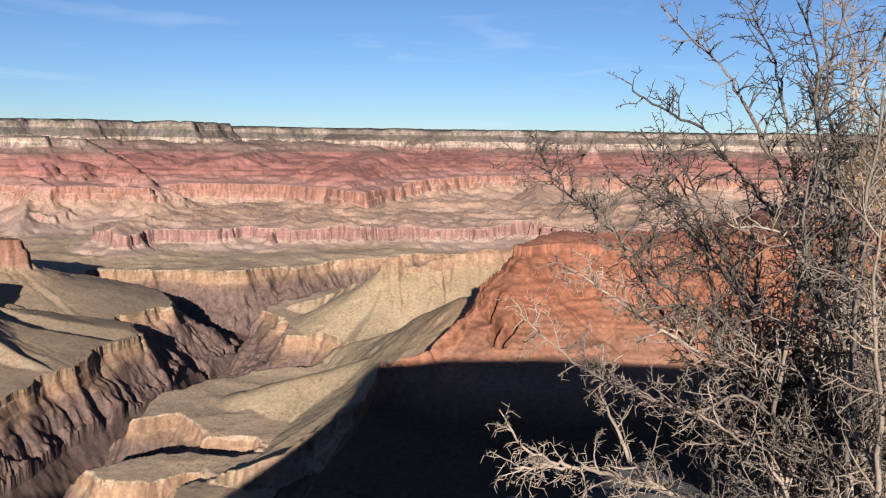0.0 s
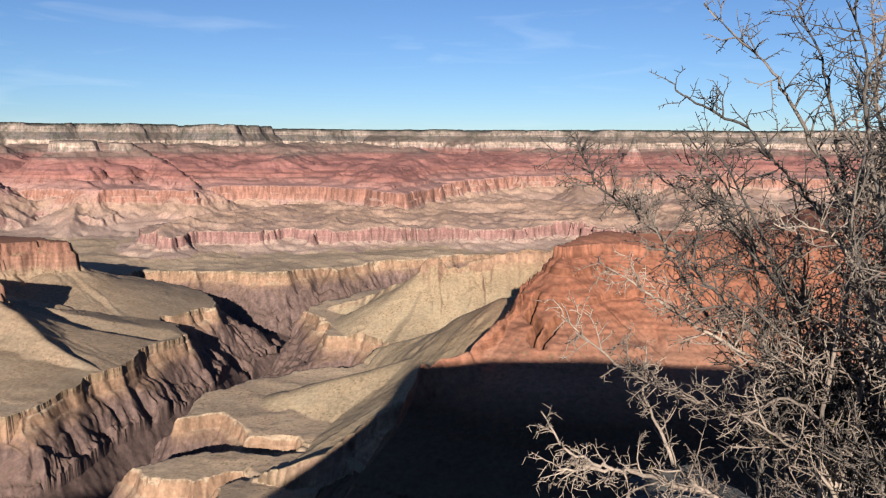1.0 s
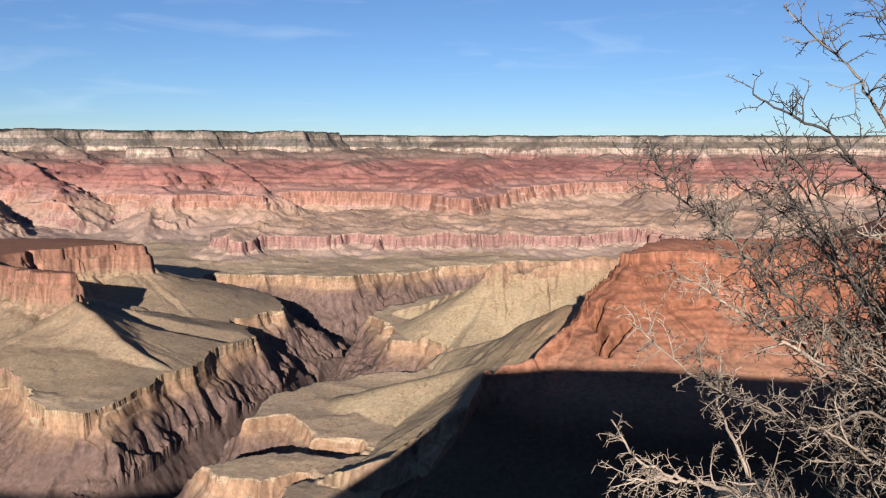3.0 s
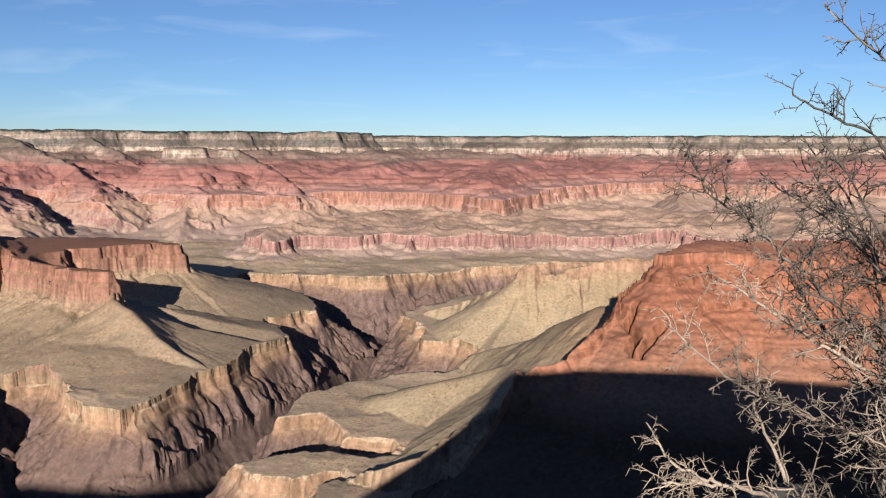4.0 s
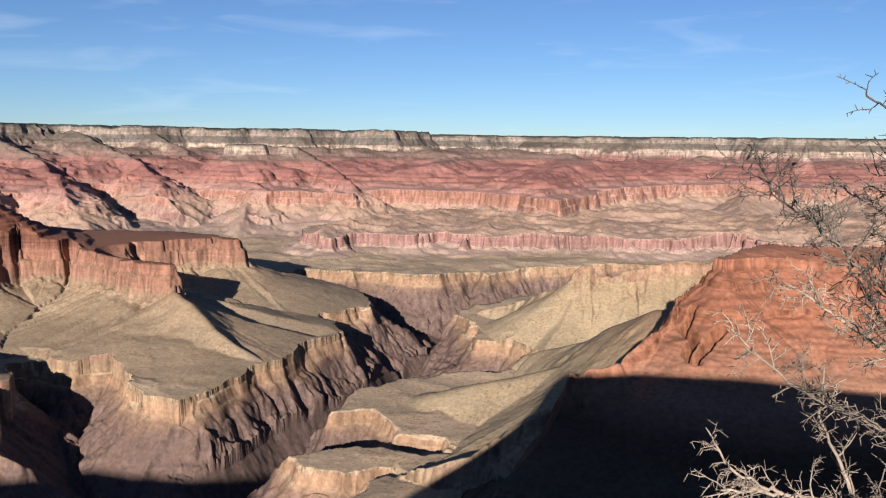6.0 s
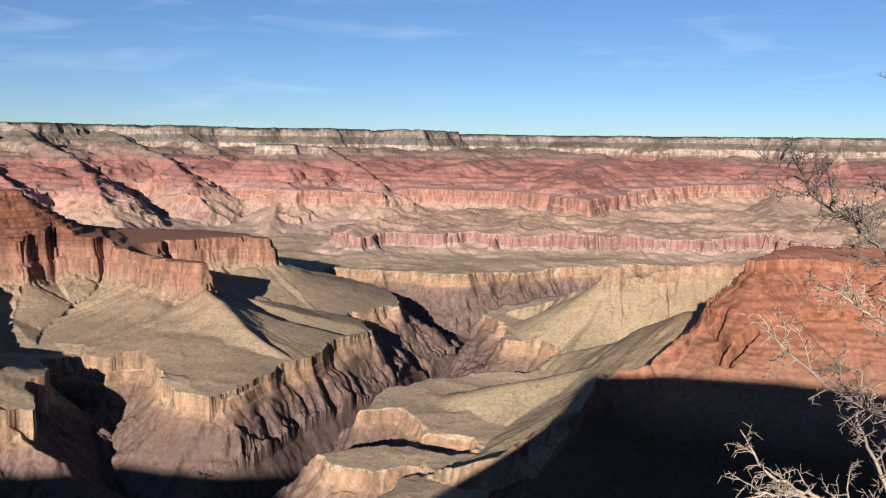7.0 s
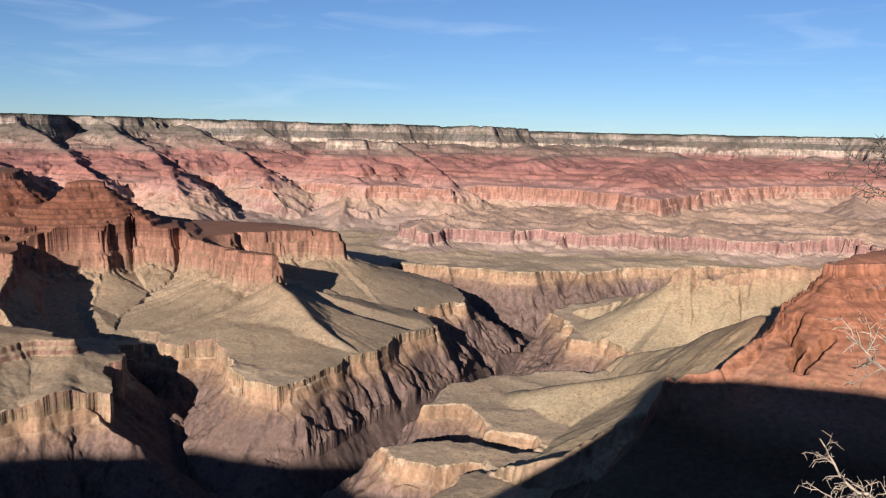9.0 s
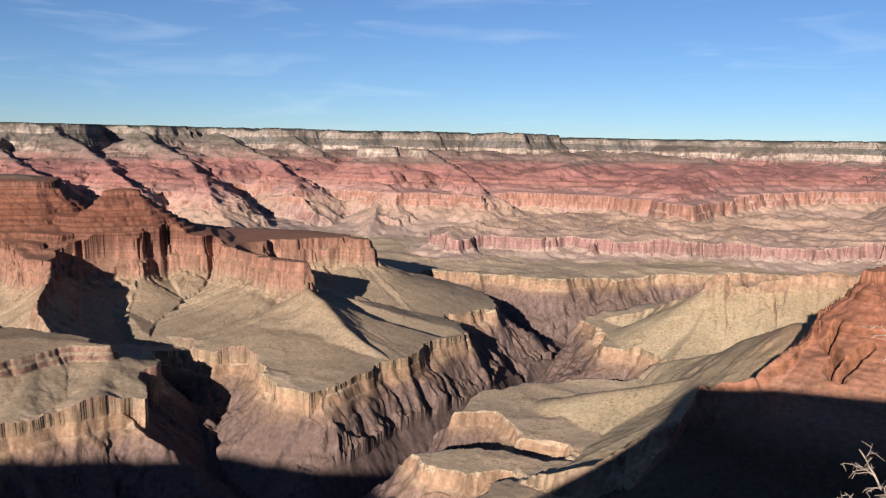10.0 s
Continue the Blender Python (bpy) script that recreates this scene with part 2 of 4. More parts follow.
def canyon(x, y):
    """Height, the height within the rock beds, and which landform it belongs to."""
    r = np.hypot(x, y)
    up = lift(x, y)
    near = np.clip((r - 150) / 900, 0, 1)
    wx = (fbm(x, y, 700, 2, 11) * 55 + fbm(x, y, 170, 4, 12) * 24) * near
    wy = (fbm(x, y, 700, 2, 21) * 55 + fbm(x, y, 170, 4, 22) * 24) * near
    px, py = x + wx, y + wy
    wob = 26 * fbm(x, y, 150, 3, 13)
    far = np.clip((r - 6000) / 5000, 0, 1)
    # far wall
    d, u, _ = outline(px + fbm(x, y, 2000, 3, 31) * 420 * far, py + fbm(x, y, 2000, 3, 41) * 420 * far, NORTH_RIM)
    o = np.maximum(-d, 0)
    spur = ridged(u + 0.1 * o + 3 * wob, o * 0.12, 950, 4, 51)
    o = np.maximum(o * np.clip(1 + 0.8 * spur, 0.32, 2.2) + 26 * fbm(x, y, 260, 3, 52), 0)
    raw = np.maximum(-d, 0)
    gully = np.clip(0.7 - ridged(u + 2 * wob, raw * 0.16, 520, 4, 53), 0, 2)
    rim = np.interp(o, [0, 12, 40, 60, 230, 262, 285, 480, 1100, 2400, 4200, 6000], [30, -10, -30, -88, -195, -240, -318, -378, -460, -540, -700, -1500]) - 0.45 * np.maximum(raw - 2200, 0) - 75 * gully * np.clip((raw - 30) / 260, 0, 1) * np.exp(-np.maximum(raw - 700, 0) / 900)
    d, u, _ = outline(px + fbm(x, y, 1100, 3, 66) * 150, py + fbm(x, y, 1100, 3, 67) * 150, FAR_REDWALL)
    back = ridged(px, py, 1700, 4, 61)
    o0 = -d + np.clip(150 * ridged(px, py, 900, 4, 70), -60, 260) + 8 * fbm(x, y, 240, 3, 72)
    o = np.maximum(o0, 0)
    fl = ridged(px, py, 430, 4, 71)
    f_in = -638 + np.interp(-o0, [0, 300, 1500, 3500], [0, 56, 215, 320]) + 85 * np.clip(d / 800, 0, 1) * (back - 0.2) - 34 * np.clip(d / 300, 0, 1) * np.clip(0.8 - ridged(px, py, 480, 4, 62), 0, 2)
    o2 = np.maximum(o * (1 + 0.1 * fl * np.clip(o / 150, 0, 1)), 0)
    f_out = np.interp(o2, [0, 12, 40, 52, 90, 400, 900, 2500], [-640, -705, -725, -775, -800, -905, -985, -1040])
    f_out = f_out - 34 * (0.7 - fl) * np.clip(o / 120, 0, 1) * np.exp(-np.maximum(o - 200, 0) / 600)
    body = np.where(o <= 0, f_in, f_out)
    for bx, by, top, flat in TALL_BUTTES:
        q = np.hypot(px - bx, py - by) * (1 + 0.3 * ridged(px, py, 800, 3, 81))
        body = np.maximum(body, top - np.maximum(q - flat, 0) * (0.42 if flat > 50 else 1.3) - 100 * np.clip((q - flat) / 34, 0, 1))
    wall = np.maximum(rim, body) + 7 * fbm(x, y, 300, 3, 91)
    wall = np.where((wall > -636) & (wall < -335), np.interp(wall, *SUPAI_BEDS), wall)
    s, kind = wall, np.where(rim > body, 0, 1)

    def put(new_s, k):
        nonlocal s, kind
        kind = np.where(new_s > s, k, kind)
        s = np.maximum(s, new_s)

    def reach(line, margin):
        lx, ly = [p[0] for p in line], [p[1] for p in line]
        return (x > min(lx) - margin) & (x < max(lx) + margin) & (y > min(ly) - margin) & (y < max(ly) + margin)

    for i, line in enumerate(RIM_SPURS):
        m = reach(line, 2200)
        if not m.any():
            continue
        d, u, lev = outline(px[m], py[m], line, False)
        z = lev - up[m] - 0.62 * np.maximum(d - 15, 0) - 62 * (0.6 - ridged(px[m], py[m], 430, 4, 95)) * np.clip(d / 160, 0, 1) + 12 * fbm(x[m], y[m], 300, 3, 96)
        whole = np.full(x.shape, -1e9)
        whole[m] = np.where((z > -636) & (z < -335), np.interp(z, *SUPAI_BEDS), z)
        put(whole, 1)
    # bench of low red cliffs
    d, u, _ = outline(px, py, MID_BENCH)
    o = np.maximum(-d + np.clip(100 * ridged(px, py, 700, 4, 101) + 40 * ridged(px, py, 210, 3, 104), -40, 210) + 10 * fbm(x, y, 260, 2, 102), 0)
    o = o * (1 + 0.3 * ridged(u, o * 0.1, 240, 3, 103) * np.clip(o / 40, 0, 1))
    put(np.where(o <= 0, -862 + np.clip(d, 0, 900) * 0.03 + 42 * np.clip(d / 220, 0, 1) * (ridged(px, py, 560, 5, 105) + 0.1), np.interp(o, [0, 14, 60, 300, 900], [-862, -935, -965, -1000, -1030])), 2)
    for i, line in enumerate(FAR_SPURS):
        m = reach(line, 1500)
        if not m.any():
            continue
        d, u, lev = outline(px[m], py[m], line, False)
        whole = np.full(x.shape, -1e9)
        whole[m] = lev - up[m] - 0.42 * np.maximum(d - 8, 0) - 22 * (0.6 - ridged(px[m], py[m], 330, 4, 200)) * np.clip(d / 120, 0, 1)
        put(whole, 1)
    # main mesa with its talus
    mx, my = x + 0.35 * wx, y + 0.35 * wy
    d, u, _ = outline(mx, my, MAIN_MESA)
    o = np.maximum(-d + np.clip(26 * ridged(x + wob, y, 150, 4, 111), -10, 45) * np.exp(-np.maximum(-d - 40, 0) / 90), 0)
    g = ridged(u + 0.6 * wob, o * 0.1, 300, 3, 112)
    o2 = o * (1 + 0.16 * g * np.clip(o / 120, 0, 1))
    prof = np.interp(o2, [0, 10, 26, 34, 60, 280, 600, 950, 1700], [-640, -690, -705, -770, -800, -880, -950, -1003, -1040])
    prof = prof - 24 * (0.6 - g) * np.clip(o / 90, 0, 1) * np.exp(-np.maximum(o - 200, 0) / 380)
    prof = prof - 11 * (0.5 - ridged(u + 0.5 * wob, o * 0.05, 85, 4, 113)) * np.clip(o / 80, 0, 1) * np.exp(-np.maximum(o - 350, 0) / 400)
    prof = np.where(o <= 0, -640 + np.interp(np.interp(d, [0, 50, 600, 1200], [0, 2, 16, 40]) - 640, *FINE_BEDS) + 640, prof)
    for poly, top in ((HEADLAND, -590), (TEMPLE_LOW, -552), (TEMPLE_MID, -487), (TEMPLE_TOP, -352), (LEFT_TEMPLE, -316)):
        d2, u2, _ = outline(mx, my, poly)
        q = np.maximum(-d2 + np.clip(13 * ridged(x + wob, y, 110, 3, 121), -8, 22), 0)
        rise = np.where(q <= 0, top + np.clip(d2, 0, 200) * 0.12, np.interp(q, [0, 6, 50, 56, 120, 300, 700, 1500], [0, -30, -52, -74, -112, -215, -330, -1500]) + top)
        rise = np.where((rise > -640) & (rise < -330), np.interp(rise, *TEMPLE_BEDS), rise)
        prof = np.where(o <= 0, np.maximum(prof, rise), prof)
    put(prof, 3)

    def ridge(line, slope, curve, tail, k, gully, seed, cliff=0.0, stepped=False, soft=0.5, drop=0.0, rill=16, round_crest=0.0):
        m = reach(line, 1500)
        if not m.any():
            return
        x1, y1, w1 = x[m], y[m], wob[m]
        d, u, lev = outline(px[m] * soft + x1 * (1 - soft), py[m] * soft + y1 * (1 - soft), line, False)
        g = ridged(u + w1, d * 0.15, gully, 3, seed)
        dd = np.maximum(d + 8 * ridged(u, 0 * u, 70, 2, seed + 7), 0) if not round_crest else np.hypot(d, round_crest) - round_crest
        dd = dd + drop * west[m]
        z = lev - up[m] - cliff * np.clip((dd - 12) / 12, 0, 1) - slope * curve * (1 - np.exp(-dd / curve)) - tail * dd
        z = z - 1.2 * ridged(x1 + w1, y1, 95, 3, seed + 9) * np.clip(dd / 60, 0, 1)
        z = z - rill * (0.6 - g) * np.clip(dd / 90, 0, 1) * np.exp(-np.maximum(dd - 90, 0) / 420)
        if stepped:
            z = z + 14 * fbm(x1, y1, 260, 3, seed + 5)
            z = np.where(z > -900, np.interp(z, *FINE_BEDS), z)
        whole = np.full(x.shape, -1e9)
        whole[m] = z
        put(whole, k)

    west = np.maximum(np.interp(y, [1700, 2100, 2250, 2480, 2540, 3200], [-330, -130, 0, 110, 215, 330]) - x + 12 * fbm(x, y, 160, 3, 159), 0)
    for i, line in enumerate(APRONS):
        ridge(line, 0.30, 260, 0.16, 3, 90, 220 + i, 0, False, 0.7, 0.0, 10, 45)
    ridge(CAP_NOSE, 0.85, 110, 0.16, 3, 80, 136, 0, False, 0.35, 0.0, 10, 22)
    ridge(LEFT_SPUR, 0.8, 330, 0.12, 3, 200, 131, 40)
    ridge(GREEN_BUTTE, 0.60, 560, 0.10, 4, 80, 141, 10, False, 0.35, 0.0, 9)
    ridge(BUTTE_KNOB, 0.9, 60, 0.55, 4, 60, 143, 14, False, 0.2, 0.0, 6)
    ridge(BUTTE_BLOCK, 0.9, 70, 0.5, 4, 60, 144, 26, False, 0.2, 0.0, 6)
    ridge(WEST_SLOPE, 0.42, 420, 0.28, 4, 130, 146, 0.0, False, 0.5, 0.0, 6, 40)
    ridge(BENCH_RISE, 0.30, 400, 0.12, 4, 140, 148, 0.0, False, 0.4, 0.0, 5, 40)
    ridge(RED_CREST, 0.9, 260, 0.24, 5, 170, 151, 10, True, 0.3, 1.6)
    d, u, _ = outline(px * 0.4 + x * 0.6, py * 0.4 + y * 0.6, RED_TOP)
    o = np.maximum(-d + 10 * ridged(u, 0 * u, 80, 3, 155), 0) + 2.5 * west
    g = ridged(u, o * 0.2, 210, 4, 156)
    z = np.interp(o * (1 + 0.22 * g), [0, 7, 50, 60, 140, 150, 290, 432, 650, 1300, 3000], [-352, -384, -408, -430, -470, -490, -552, -618, -680, -900, -1400]) - 12 * (0.6 - g) * np.clip(o / 80, 0, 1)
    z = np.where(o <= 0, -352 - 0.16 * np.clip(d, 0, 450) + 6 * fbm(x, y, 200, 3, 157), z + 10 * fbm(x, y, 240, 3, 158) + 5 * fbm(x, y, 55, 3, 162))
    put(np.where(z > -900, np.interp(z, *FINE_BEDS), z), 5)
    ridge(LOWER_SPUR, 0.95, 260, 0.3, 4, 120, 161, 24, True, 0.2)
    d, u, _ = outline(px, py, RIM_EAST)
    o = np.maximum(-d, 0)
    put(np.where(o <= 0, -30, np.interp(o, [0, 10, 50, 130, 165, 420, 900, 2500], [-30, -80, -120, -170, -310, -430, -640, -1100])), 6)
    # south rim, where the camera stands
    d, u, _ = outline(x + wx * 0.7, y + wy * 0.7, SOUTH_RIM)
    o = np.maximum(-d * (1 + 0.12 * ridged(u, d * 0.1, 300, 2, 171) * np.clip(-d / 200, 0, 1)), 0)
    o = o * (1 + 1.5 * np.clip((4 - x) / 10, 0, 1) * np.clip((120 - r) / 60, 0, 1))
    south = np.interp(o, [0, 3, 8, 22, 34, 60, 200, 420, 800, 1300, 2200], [-6.6, -8.5, -11.5, -14.5, -52, -110, -300, -430, -640, -900, -1080]) - up
    south = np.where(o <= 0, -6.6 + np.clip(d - 60, 0, 3000) * 0.004, south)
    put(south, 6)
    d, u, _ = outline(px, py, LEFT_LEDGE)
    o = np.maximum(-d + 10 * ridged(u, 0 * u, 120, 3, 231), 0)
    put(np.where(o <= 0, -828 + np.clip(d, 0, 300) * 0.12, np.interp(o, [0, 8, 22, 30, 300, 900], [-828, -850, -858, -878, -960, -1040])), 3)
    # drainages below the main mesa
    for line in (VALLEY, CAP_VALLEY):
        d, u, lev = outline(mx, my, line, False)
        bed = lev - up + np.where(d < 150, 0.25 * d, 37 + 1.4 * (d - 150))
        s = np.where((d < 260) & (bed < s), bed, s)
    # floor of the platform
    left = np.clip((-1650 - x) / 400, 0, 1) * np.clip((3000 - y) / 400, 0, 1)
    beyond = np.clip((y - 4800) / 600, 0, 1)
    floor = -1000 + 14 * beyond * ridged(px, py, 480, 4, 188) + left * (20 + 34 * ridged(px, py, 420, 4, 186)) + 16 * fbm(x, y, 900, 3, 181) + 3 * ridged(x, y, 190, 3, 182)
    put(floor, 7)
    for line in CRACKS:
        d, u, _ = outline(x + 0.25 * wx, y + 0.25 * wy, line, False)
        s = s - 62 * np.exp(-(d / 9) ** 2)
    # inner gorge
    d, u, _ = outline(x + wx * 0.8, y + wy * 0.8, GORGE + GORGE_SOUTH)
    i = np.maximum(d - 6 + np.clip(20 * ridged(x + wob, y, 150, 2, 191), -10, 34) + 12 * fbm(x, y, 110, 2, 194), 0)
    g = ridged(u + 0.3 * i + 0.5 * wob, i * 0.1, 150, 3, 192)
    rd, _, _ = outline(x + 0.5 * wx, y + 0.5 * wy, RIVER, False)
    fine = ridged(u + 0.35 * i + 0.4 * wob, i * 0.2, 60, 4, 195)
    deepest = np.maximum(rd - 18, 0)
    cut = np.interp(i, [0, 8, 22, 40], [-1004, -1012, -1048, -1060]) - 0.78 * np.maximum(i - 40, 0)
    carve = np.clip((i - 28) / 100, 0, 1)
    cut = cut - (32 * np.clip(0.9 - g, 0, 1.7) + 18 * np.clip(0.9 - fine, 0, 1.8)) * carve - 8 * ridged(x, y, 44, 3, 198) * carve
    d, u, lev = outline(x + 0.6 * wx, y + 0.6 * wy, SIDE_CREEK, False)
    cut = np.minimum(cut, lev + 0.85 * d + 26 * g)
    cut = np.maximum(cut, -1340)
    cut = np.minimum(cut, np.where(deepest < 90, -1342 + 1.35 * deepest, 0))
    cut = np.maximum(cut, -1342)
    deep = (i > 0) & (cut < s)
    kind = np.where(deep, 8, kind)
    s = np.where(deep, cut, s)
    for line in NOTCHES:
        d, u, lev = outline(x + 0.5 * wx, y + 0.5 * wy, line, False)
        bed = lev - 25 + 1.9 * np.maximum(d - 34 + 14 * ridged(x, y, 90, 3, 197), 0)
        hit = (d < 170) & (bed < s)
        kind, s = np.where(hit, 8, kind), np.where(hit, bed, s)
    # roughness of rock and scree
    s = s + (np.where((kind == 7) | (kind == 3) | (kind == 4), 0.4, np.where(r > 5000, 1.3, 2.4)) * fbm(x, y, 70, 4, 201) + 0.35 * ridged(x + wob, y, 40, 2, 205)) * near * np.clip(r / 4000, 0.3, 2.0)
    s = s + 0.9 * fbm(x, y, 9, 4, 207) * (1 - near) * np.clip((r - 1.5) / 6, 0, 1)
    return s + up, s, kind


def in_strips(x, y):
    got = [canyon(x[i:i + 24], y[i:i + 24]) for i in range(0, len(x), 24)]
    return [np.concatenate([g[k] for g in got]) for k in range(3)]


def land():
    inner = np.radians(np.linspace(-32, 54, 1450))
    outer = np.radians(np.concatenate([np.linspace(54.5, 180, 110), np.linspace(181.5, 327.5, 110)]))
    yaw = np.concatenate([inner, outer])
    rad = np.concatenate([np.geomspace(0.004, 1000, 200)[:-1], np.geomspace(1000, 18600, 1600)])
    half = np.unique(np.concatenate([np.arange(0, len(yaw), 2), [len(yaw) - 1]]))
    a, r = np.meshgrid(yaw[half], rad, indexing="ij")
    z = in_strips(-np.sin(a) * r, np.cos(a) * r)[0]
    # finer where more of the slope shows
    e = np.arctan2(z, r)
    top = np.maximum.accumulate(e, axis=1)
    seen = (e > top - 0.004).astype(float)
    w = np.abs(np.diff(e, axis=1)) * (rad[1:] > 60) * (0.12 + 0.88 * seen[:, 1:]) + 0.00045 * (rad[1:] > 900) + 0.0004 * (rad[1:] < 900) * (rad[1:] > 1) + 0.00012 * (rad[1:] <= 1)
    last = len(inner) // 2
    for k in range(4):
        w[1:last - 1] = (w[:last - 2] + w[1:last - 1] + w[2:last]) / 3
        w[:, 1:-1] = (w[:, 2:] + w[:, 1:-1] + w[:, :-2]) / 3
    w = w[np.searchsorted(half, np.arange(len(yaw)))] * 0.5 + w[np.searchsorted(half, np.arange(len(yaw)), side="right") - 1] * 0.5
    c = np.concatenate([np.zeros((len(yaw), 1)), np.cumsum(w, 1)], 1)
    c /= c[:, -1:]
    m = 850
    rr = np.stack([np.interp(np.linspace(0, 1, m), c[i], rad) for i in range(len(yaw))])
    aa = np.repeat(yaw[:, None], m, 1)
    x, y = -np.sin(aa) * rr, np.cos(aa) * rr
    z, s, kind = in_strips(x, y)
    return x, y, z, s, kind


# ---- materials ----
def material(name):
    m = bpy.data.materials.new(name)
    m.use_nodes = True
    n, l = m.node_tree.nodes, m.node_tree.links
    return m, n, l, n["Principled BSDF"]


def ramp_node(n, stops, smooth=True):
    r = n.new("ShaderNodeValToRGB")
    e = r.color_ramp.elements
    e[0].position, e[0].color = stops[0][0], (*stops[0][1], 1)
    e[1].position, e[1].color = stops[-1][0], (*stops[-1][1], 1)
    for p, c in stops[1:-1]:
        q = e.new(p)
        q.color = (*c, 1)
    r.color_ramp.interpolation = "LINEAR" if smooth else "CONSTANT"
    return r


def math_node(n, l, op, a, b=None, c=None):
    m = n.new("ShaderNodeMath")
    m.operation = op
    for k, v in enumerate((a, b, c)):
        if v is None:
            continue
        if isinstance(v, (int, float)):
            m.inputs[k].default_value = v
        else:
            l.new(v, m.inputs[k])
    return m.outputs[0]


def mix_node(n, l, kind, f, a, b):
    m = n.new("ShaderNodeMix")
    m.data_type, m.blend_type = "RGBA", kind
    for k, v in ((0, f), (6, a), (7, b)):
        if isinstance(v, (int, float)):
            m.inputs[k].default_value = v
        elif isinstance(v, tuple):
            m.inputs[k].default_value = (*v, 1)
        else:
            l.new(v, m.inputs[k])
    return m.outputs[2]


def noise_node(n, l, vec, scale, detail=4, rough=0.55):
    t = n.new("ShaderNodeTexNoise")
    t.inputs["Scale"].default_value, t.inputs["Detail"].default_value, t.inputs["Roughness"].default_value = scale, detail, rough
    l.new(vec, t.inputs["Vector"])
    return t.outputs["Fac"]


def beds(lo, hi, stops):
    return [((s - lo) / (hi - lo), tuple(0.60 * v for v in c)) for s, c in stops]


CLIFF_BEDS = [(-1480, (0.155, 0.108, 0.097)), (-1100, (0.185, 0.122, 0.105)), (-1066, (0.25, 0.158, 0.12)), (-1052, (0.35, 0.215, 0.140)), (-1010, (0.37, 0.230, 0.150)),
              (-985, (0.30, 0.21, 0.13)), (-930, (0.29, 0.16, 0.12)), (-860, (0.29, 0.155, 0.115)), (-800, (0.36, 0.24, 0.15)), (-760, (0.34, 0.175, 0.115)),
              (-690, (0.33, 0.150, 0.095)), (-640, (0.32, 0.14, 0.09)), (-600, (0.28, 0.105, 0.066)), (-540, (0.31, 0.11, 0.062)), (-500, (0.25, 0.088, 0.052)),
              (-430, (0.30, 0.105, 0.062)), (-315, (0.27, 0.10, 0.065)), (-290, (0.38, 0.29, 0.22)), (-180, (0.42, 0.34, 0.27)), (-160, (0.25, 0.21, 0.17)),
              (-110, (0.25, 0.215, 0.175)), (-95, (0.40, 0.345, 0.29)), (-20, (0.38, 0.335, 0.285)), (60, (0.25, 0.22, 0.17))]
SLOPE_BEDS = [(-1480, (0.15, 0.11, 0.098)), (-1120, (0.172, 0.122, 0.105)), (-1066, (0.25, 0.170, 0.12)), (-1030, (0.47, 0.378, 0.268)), (-960, (0.44, 0.355, 0.255)),
              (-880, (0.48, 0.380, 0.265)), (-800, (0.49, 0.375, 0.255)), (-700, (0.36, 0.235, 0.155)), (-640, (0.30, 0.15, 0.105)), (-500, (0.33, 0.125, 0.078)),
              (-420, (0.33, 0.125, 0.08)), (-310, (0.30, 0.125, 0.085)), (-285, (0.26, 0.20, 0.15)), (-120, (0.17, 0.155, 0.12)), (0, (0.13, 0.118, 0.088)),
              (14, (0.035, 0.042, 0.03)), (60, (0.035, 0.042, 0.03))]
# the far beds are paler and more mauve, distance haze put into their colour
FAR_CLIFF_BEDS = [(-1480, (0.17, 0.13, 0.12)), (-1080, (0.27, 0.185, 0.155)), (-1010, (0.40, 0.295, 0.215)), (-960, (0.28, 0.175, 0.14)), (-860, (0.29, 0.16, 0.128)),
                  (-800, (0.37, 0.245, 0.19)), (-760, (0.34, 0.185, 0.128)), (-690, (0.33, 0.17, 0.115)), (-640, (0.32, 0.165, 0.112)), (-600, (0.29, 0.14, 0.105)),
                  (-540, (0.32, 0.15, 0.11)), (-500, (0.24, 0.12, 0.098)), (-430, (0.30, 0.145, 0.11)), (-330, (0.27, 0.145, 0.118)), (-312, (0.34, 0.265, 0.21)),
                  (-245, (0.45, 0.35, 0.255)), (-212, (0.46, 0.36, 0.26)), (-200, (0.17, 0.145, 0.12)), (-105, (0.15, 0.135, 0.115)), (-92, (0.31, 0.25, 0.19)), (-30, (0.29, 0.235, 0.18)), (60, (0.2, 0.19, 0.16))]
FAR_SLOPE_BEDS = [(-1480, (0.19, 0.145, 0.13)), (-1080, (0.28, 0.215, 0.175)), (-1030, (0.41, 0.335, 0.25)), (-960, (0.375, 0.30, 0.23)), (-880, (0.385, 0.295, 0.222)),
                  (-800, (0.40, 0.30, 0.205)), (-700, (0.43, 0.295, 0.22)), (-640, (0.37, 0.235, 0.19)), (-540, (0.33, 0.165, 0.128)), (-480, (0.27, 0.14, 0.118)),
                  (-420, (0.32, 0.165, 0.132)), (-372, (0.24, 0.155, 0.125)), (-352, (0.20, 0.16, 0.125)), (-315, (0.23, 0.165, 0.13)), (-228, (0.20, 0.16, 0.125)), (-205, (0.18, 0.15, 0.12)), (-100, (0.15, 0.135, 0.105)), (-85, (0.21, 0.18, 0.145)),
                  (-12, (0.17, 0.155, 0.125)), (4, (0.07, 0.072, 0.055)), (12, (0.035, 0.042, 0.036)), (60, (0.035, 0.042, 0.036))]


